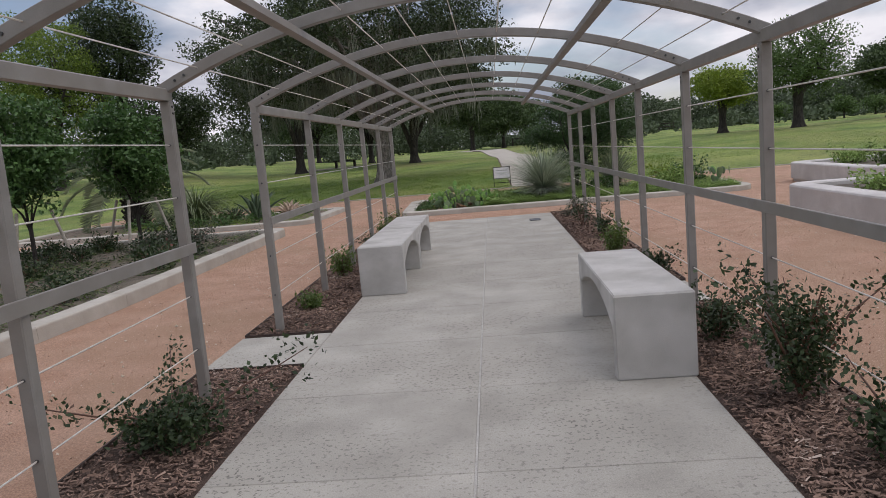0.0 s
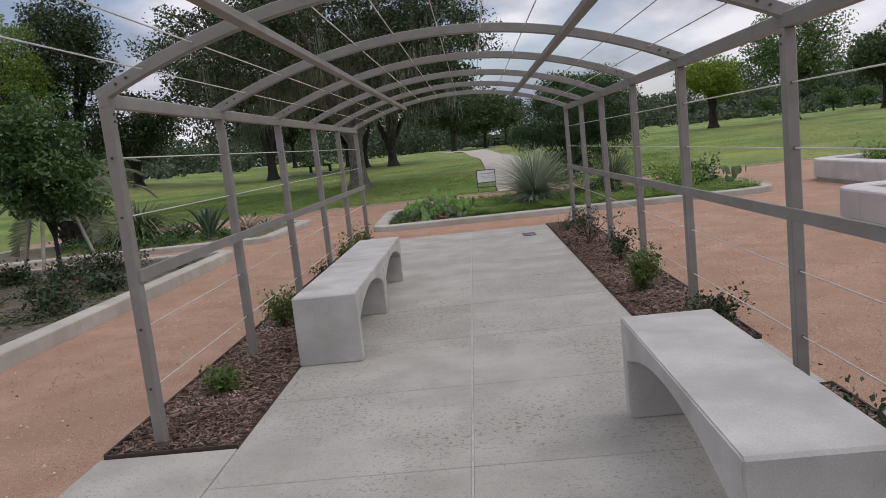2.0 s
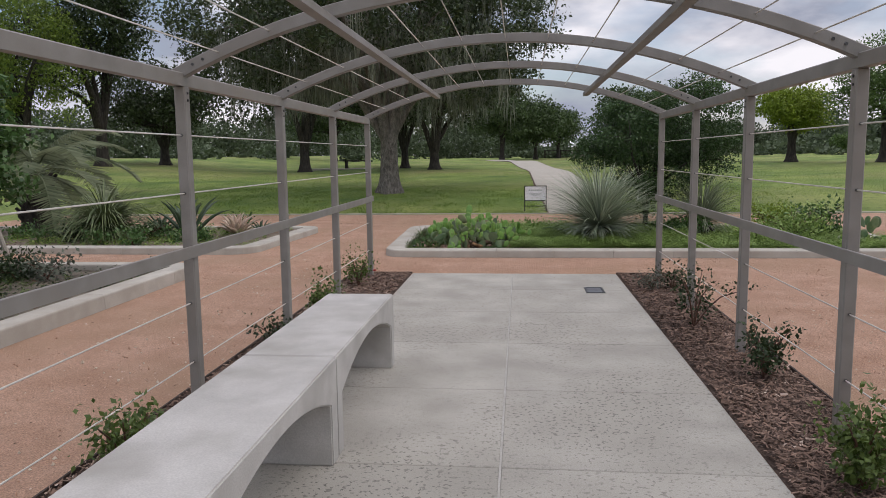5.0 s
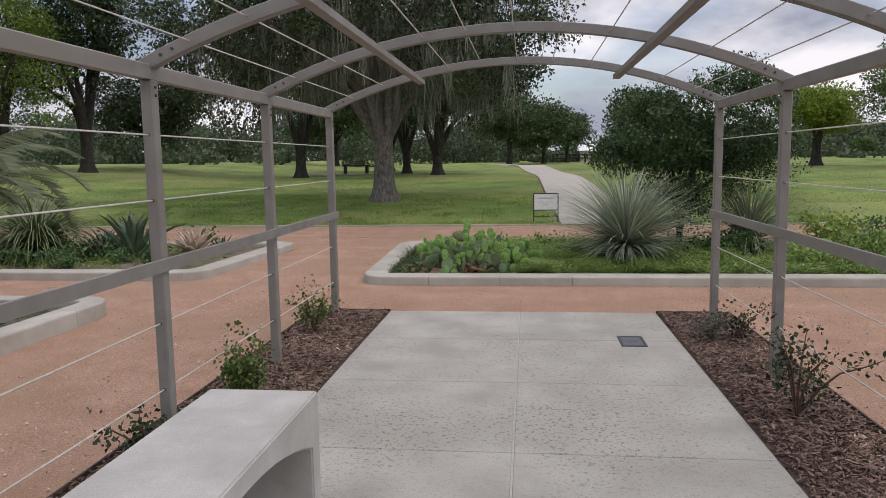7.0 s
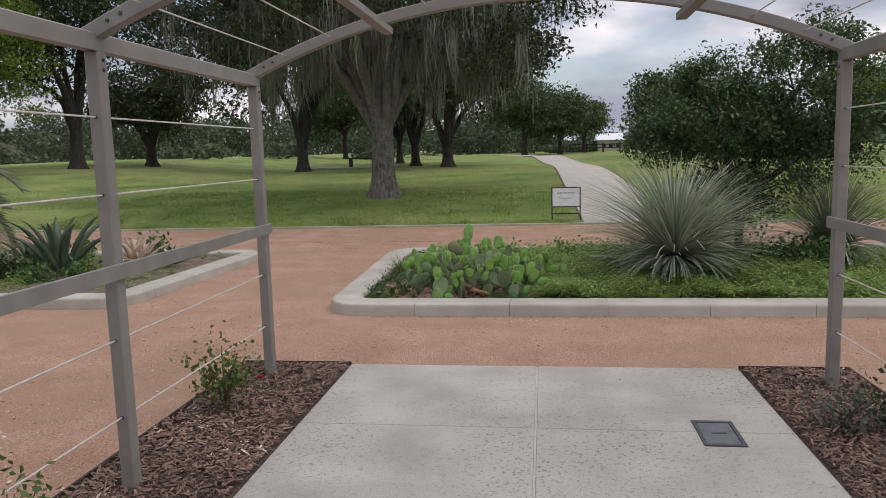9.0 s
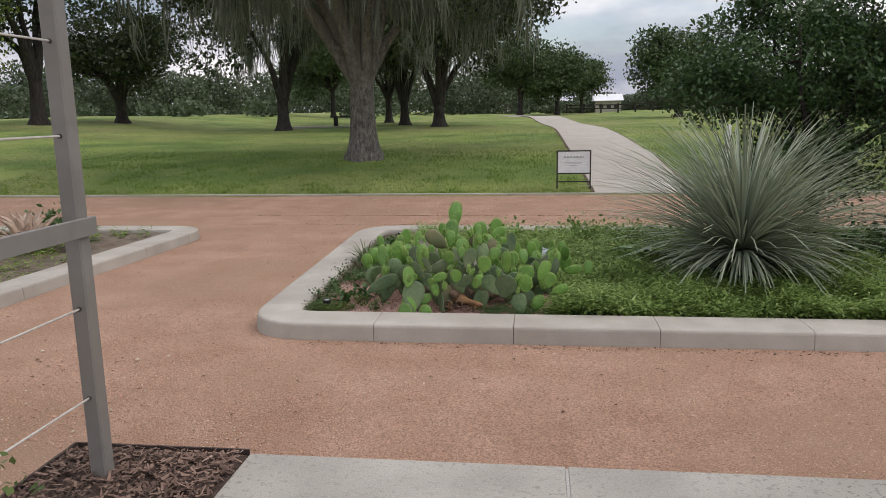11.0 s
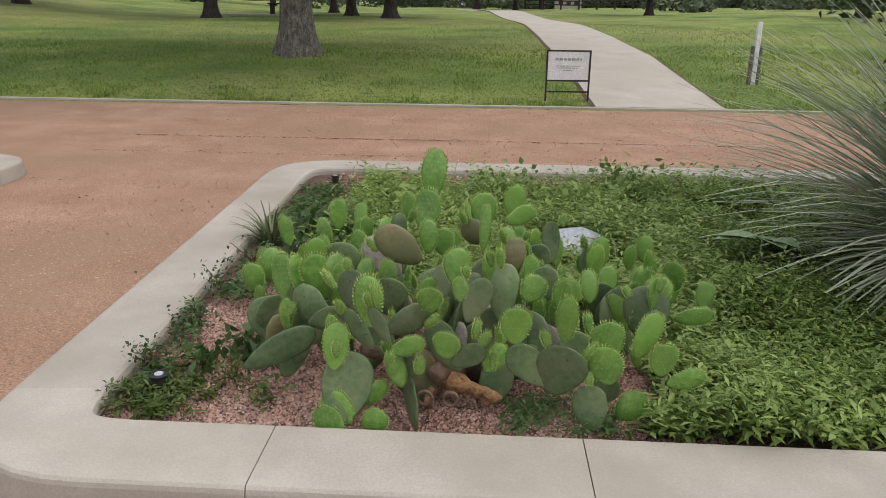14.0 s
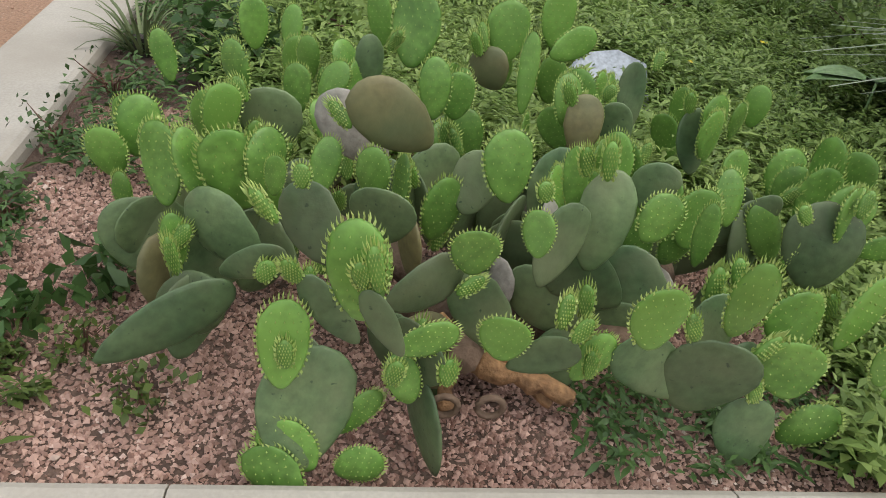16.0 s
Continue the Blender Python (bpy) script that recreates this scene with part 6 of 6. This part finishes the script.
blades("grass", "short mown grass blades at the edge of the lawn", 60000, -11, 7, 24.34, 30.5, 0.024, 1)
blades("grass", "longer rough grass tufts along the edge of the lawn", 42000, -11, 7, 24.34, 29.5, 0.050, 3, clumped=True)
blades("grass", "mown grass blades on the open lawn", 50000, -16, 16, 27.0, 42.0, 0.033, 2)

# ---- small fixtures ----
sign = thing("yard_sign", "white printed yard sign in a black metal frame on the lawn", "sign", (0.33, 24.68, 0.03))
M_BLACK = surface("black_metal", (0.012, 0.012, 0.012), (0.03, 0.03, 0.03), 20, 200, 0.5)
M_WHITE = surface("white_panel", (0.70, 0.72, 0.73), (0.78, 0.80, 0.80), 6, 90, 0.5, 0.05, 0.001)
M_INK = surface("faded_green_ink", (0.30, 0.36, 0.33), (0.36, 0.42, 0.38), 20, 90, 0.6)
for sx in (-0.275, 0.275):
    g = Geo()
    g.box(sx - 0.011, sx + 0.011, -0.011, 0.011, -0.1, 0.66)
    part("leg", g, M_BLACK, sign, local=True)
for z in (0.135, 0.275, 0.65):
    g = Geo()
    g.box(-0.264, 0.264, -0.009, 0.009, z - 0.010, z + 0.010)
    part("crossbar", g, M_BLACK, sign, local=True)
g = Geo()
g.box(-0.262, 0.262, -0.006, 0.006, 0.287, 0.638)
panel = part("panel", g, M_WHITE, sign, "white printed panel", local=True)
for zz, w, hh in ((0.53, 0.17, 0.030), (0.455, 0.15, 0.011), (0.43, 0.12, 0.011), (0.40, 0.07, 0.011)):
    x = -w
    r = random.Random(int(zz * 100))
    g = Geo()
    while x < w:
        l = r.uniform(0.02, 0.05)
        g.box(x, min(w, x + l), -0.0085, -0.0065, zz, zz + hh)
        x += l + 0.012
    tagged(part("lettering", g, M_INK, panel, "faded unreadable line of print", local=True), kind="stuff")

marker = thing("marker_post", "white capped marker post with dark stakes beside the walk", "post", (3.13, 26.0, float(rise(3.13, 26.0)) - 0.08))
g = Geo()
g.box(-0.034, 0.034, -0.03, 0.03, -0.1, 0.95, 0.008)
part("post", g, M_WHITE, marker, "white painted post", local=True)
for sx in (-0.055, 0.055):
    g = Geo()
    g.box(sx - 0.02, sx + 0.02, -0.035, 0.035, -0.1, 0.62, 0.003)
    part("stake", g, M_BARK, marker, local=True)

plaque = thing("pale_slab", "pale blue-grey stone slab leaning among ground cover", "stone", (-0.28, 17.95, 0.045))
M_SLAB = surface("pale_blue_stone", (0.36, 0.40, 0.45), (0.50, 0.54, 0.59), 10, 80, 0.7)
g = Geo()
for k, (dx, dz) in enumerate(((-0.12, -0.05), (0.12, -0.05), (0.125, 0.20), (0.035, 0.232), (-0.07, 0.22), (-0.13, 0.16))):
    g.v += [(dx, -0.06 + dz * 1.1, dz * 0.86), (dx * 1.04, -0.02 + dz * 1.1, dz * 0.86 - 0.02)]
g.f = [tuple(range(0, 12, 2)), tuple(range(11, 0, -2))] + [(2 * k, 2 * k + 1, (2 * k + 3) % 12, (2 * k + 2) % 12) for k in range(6)]
part("block", g, M_SLAB, plaque, local=True)
for x, y, a in ((-1.70, 16.86, 20), (-1.72, 19.72, 0)):
    spot = thing("ground_spotlight", "small black garden spotlight set in the soil", "spotlight", (x, y, 0.045), a, group="garden spotlights")
    g = Geo()
    g.tube([(0, 0, -0.03), (0, 0, 0.045), (0, 0.0, 0.058)], [0.024, 0.026, 0.031], 14)
    part("body", g, M_BLACK, spot, local=True)
    g = Geo()
    g.tube([(0, 0, 0.056), (0, 0, 0.0600)], [0.015, 0.014], 14)
    part("lens", g, M_SLAB, spot, "pale frosted lens", local=True)

# broad-leaved weed
weed = thing("broadleaf_weed", "weed with a few broad pale green leaves", "weed", (0.50, 17.95, 0.05))
M_PALELEAF = surface("pale_green_leaf", (0.17, 0.29, 0.11), (0.24, 0.37, 0.16), 10, 60, 0.5)
for k in range(7):
    a, e = k * 2.2 + 0.4, 0.05 + 0.22 * (k % 3)
    d, s = Vector((math.cos(a), math.sin(a), e)), Vector((-math.sin(a), math.cos(a), 0))
    o = Vector((0, 0, 0.20)) + d * 0.03
    g = Geo()
    for j in range(6):
        t = j / 5
        w = 0.055 * math.sin(math.pi * min(0.97, t * 0.85 + 0.12))
        p = o + d * 0.17 * t - Vector((0, 0, 0.07 * t * t))
        g.v += [tuple(p - s * w + Vector((0, 0, 0.012))), tuple(p), tuple(p + s * w + Vector((0, 0, 0.012)))]
    for j in range(5):
        g.f += [(j * 3, j * 3 + 1, j * 3 + 4, j * 3 + 3), (j * 3 + 1, j * 3 + 2, j * 3 + 5, j * 3 + 4)]
    part("leaf", g, M_PALELEAF, weed, local=True, smooth=True)
g = Geo()
g.tube([(0, 0, -0.02), (0.006, 0.004, 0.10), (0, 0, 0.21)], [0.006, 0.005, 0.004], 6)
part("stalk", g, M_PALELEAF, weed, local=True, smooth=True)
strap_plant("grass_tuft", "tuft of dark grass blades against the kerb", "grass tuft", -1.77, 18.35, 0.05, 44, 0.22, 0.013, M_YUCCADRY, 65, 0.5, 1.5, 0.4, trunk=0.01)
strap_plant("grass_tuft", "fresh light green weed tuft behind the cactus", "grass tuft", -1.22, 17.65, 0.05, 46, 0.22, 0.014, M_COVER, 66, 0.3, 1.4, 0.8, trunk=0.02)
strap_plant("grass_tuft", "feathery light green plant behind the cactus", "grass tuft", -0.62, 19.0, 0.05, 160, 0.26, 0.012, M_WEED, 67, 0.3, 1.5, 0.6, trunk=0.03)

M_YELLOW = surface("yellow_petal", (0.65, 0.52, 0.03), (0.8, 0.66, 0.06), 30, 200, 0.5)
for x, y, z in ((0.02, 18.20, 0.20), (0.36, 18.42, 0.21)):
    bloom = thing("yellow_flower", "tiny yellow flower above the ground cover", "flower", (x, y, 0.05), group="yellow flowers")
    g = Geo()
    g.tube([(0, 0, 0), (0.005, 0, z - 0.05)], [0.0015, 0.001], 5)
    part("stalk", g, M_COVER, bloom, local=True)
    g = Geo()
    for k in range(6):
        a = k * 1.047
        o, t = Vector((0.005, 0, z - 0.05)), Vector((math.cos(a), math.sin(a), 0.3)) * 0.016
        s = Vector((-math.sin(a), math.cos(a), 0)) * 0.008
        g.add([o, o + t * 0.6 + s, o + t, o + t * 0.6 - s], [(0, 1, 2, 3)])
    part("blossom", g, M_YELLOW, bloom, local=True)

# ranch fence and pale barn far off
fence = thing("ranch_fence", "dark wooden rail fence far across the lawn", "fence", (14.0, 98.0, float(rise(14, 98))))
for k in range(22):
    fx = 3.0 + k * 1.9
    fz = float(rise(fx, 98.0))
    g = Geo()
    g.box(fx - 0.09, fx + 0.09, 97.9, 98.1, fz - 0.2, fz + 1.05)
    part("fence_post", g, M_DARKBARK, fence)
    for zz in (0.45, 0.85):
        g = Geo()
        g.box(fx + 0.09, fx + 1.81, 97.96, 98.04, fz + zz, fz + zz + 0.12)
        part("fence_rail", g, M_DARKBARK, fence)
barn = thing("barn", "pale low barn with a light metal roof, far off", "building", (8.4, 108.0, float(rise(6, 108))))
g = Geo()
g.box(-1.5, 1.5, -2.0, 2.0, -0.5, 1.5)
part("wall", g, M_KERB, barn, local=True)
g = Geo()
g.add([(-1.8, -2.3, 1.45), (1.8, -2.3, 1.45), (1.8, 0, 2.3), (-1.8, 0, 2.3), (1.8, 2.3, 1.45), (-1.8, 2.3, 1.45)], [(0, 1, 2, 3), (3, 2, 4, 5), (0, 3, 5), (1, 4, 2), (0, 5, 4, 1)])
part("roof", g, M_WHITE, barn, "pale metal roof", local=True)
for dx in (-0.9, 0.0, 0.9):
    g = Geo()
    g.box(dx - 0.25, dx + 0.25, -2.04, -1.99, 0.5, 1.0)
    part("window", g, M_BLACK, barn, local=True)

# ---- paving slabs ----
for i, (x0, x1, y0, y1) in enumerate(SLABS):
    g = Geo()
    e = 0.0028
    ea, eb = (0.006 if abs(x0 - PXC) < 0.01 else e), (0.006 if abs(x1 - PXC) < 0.01 else e)
    g.box(x0 + ea, x1 - eb, y0 + e, y1 - e, -0.05, 0.0, 0.003)
    part("slab", g, M_PAD, floor)

g = Geo()
g.box(PXC - 0.0055, PXC + 0.0055, -7.5, PY1 - 0.02, -0.03, -0.0012)
part("joint_seam", g, M_SEAM, floor, "pale filled joint along the middle")
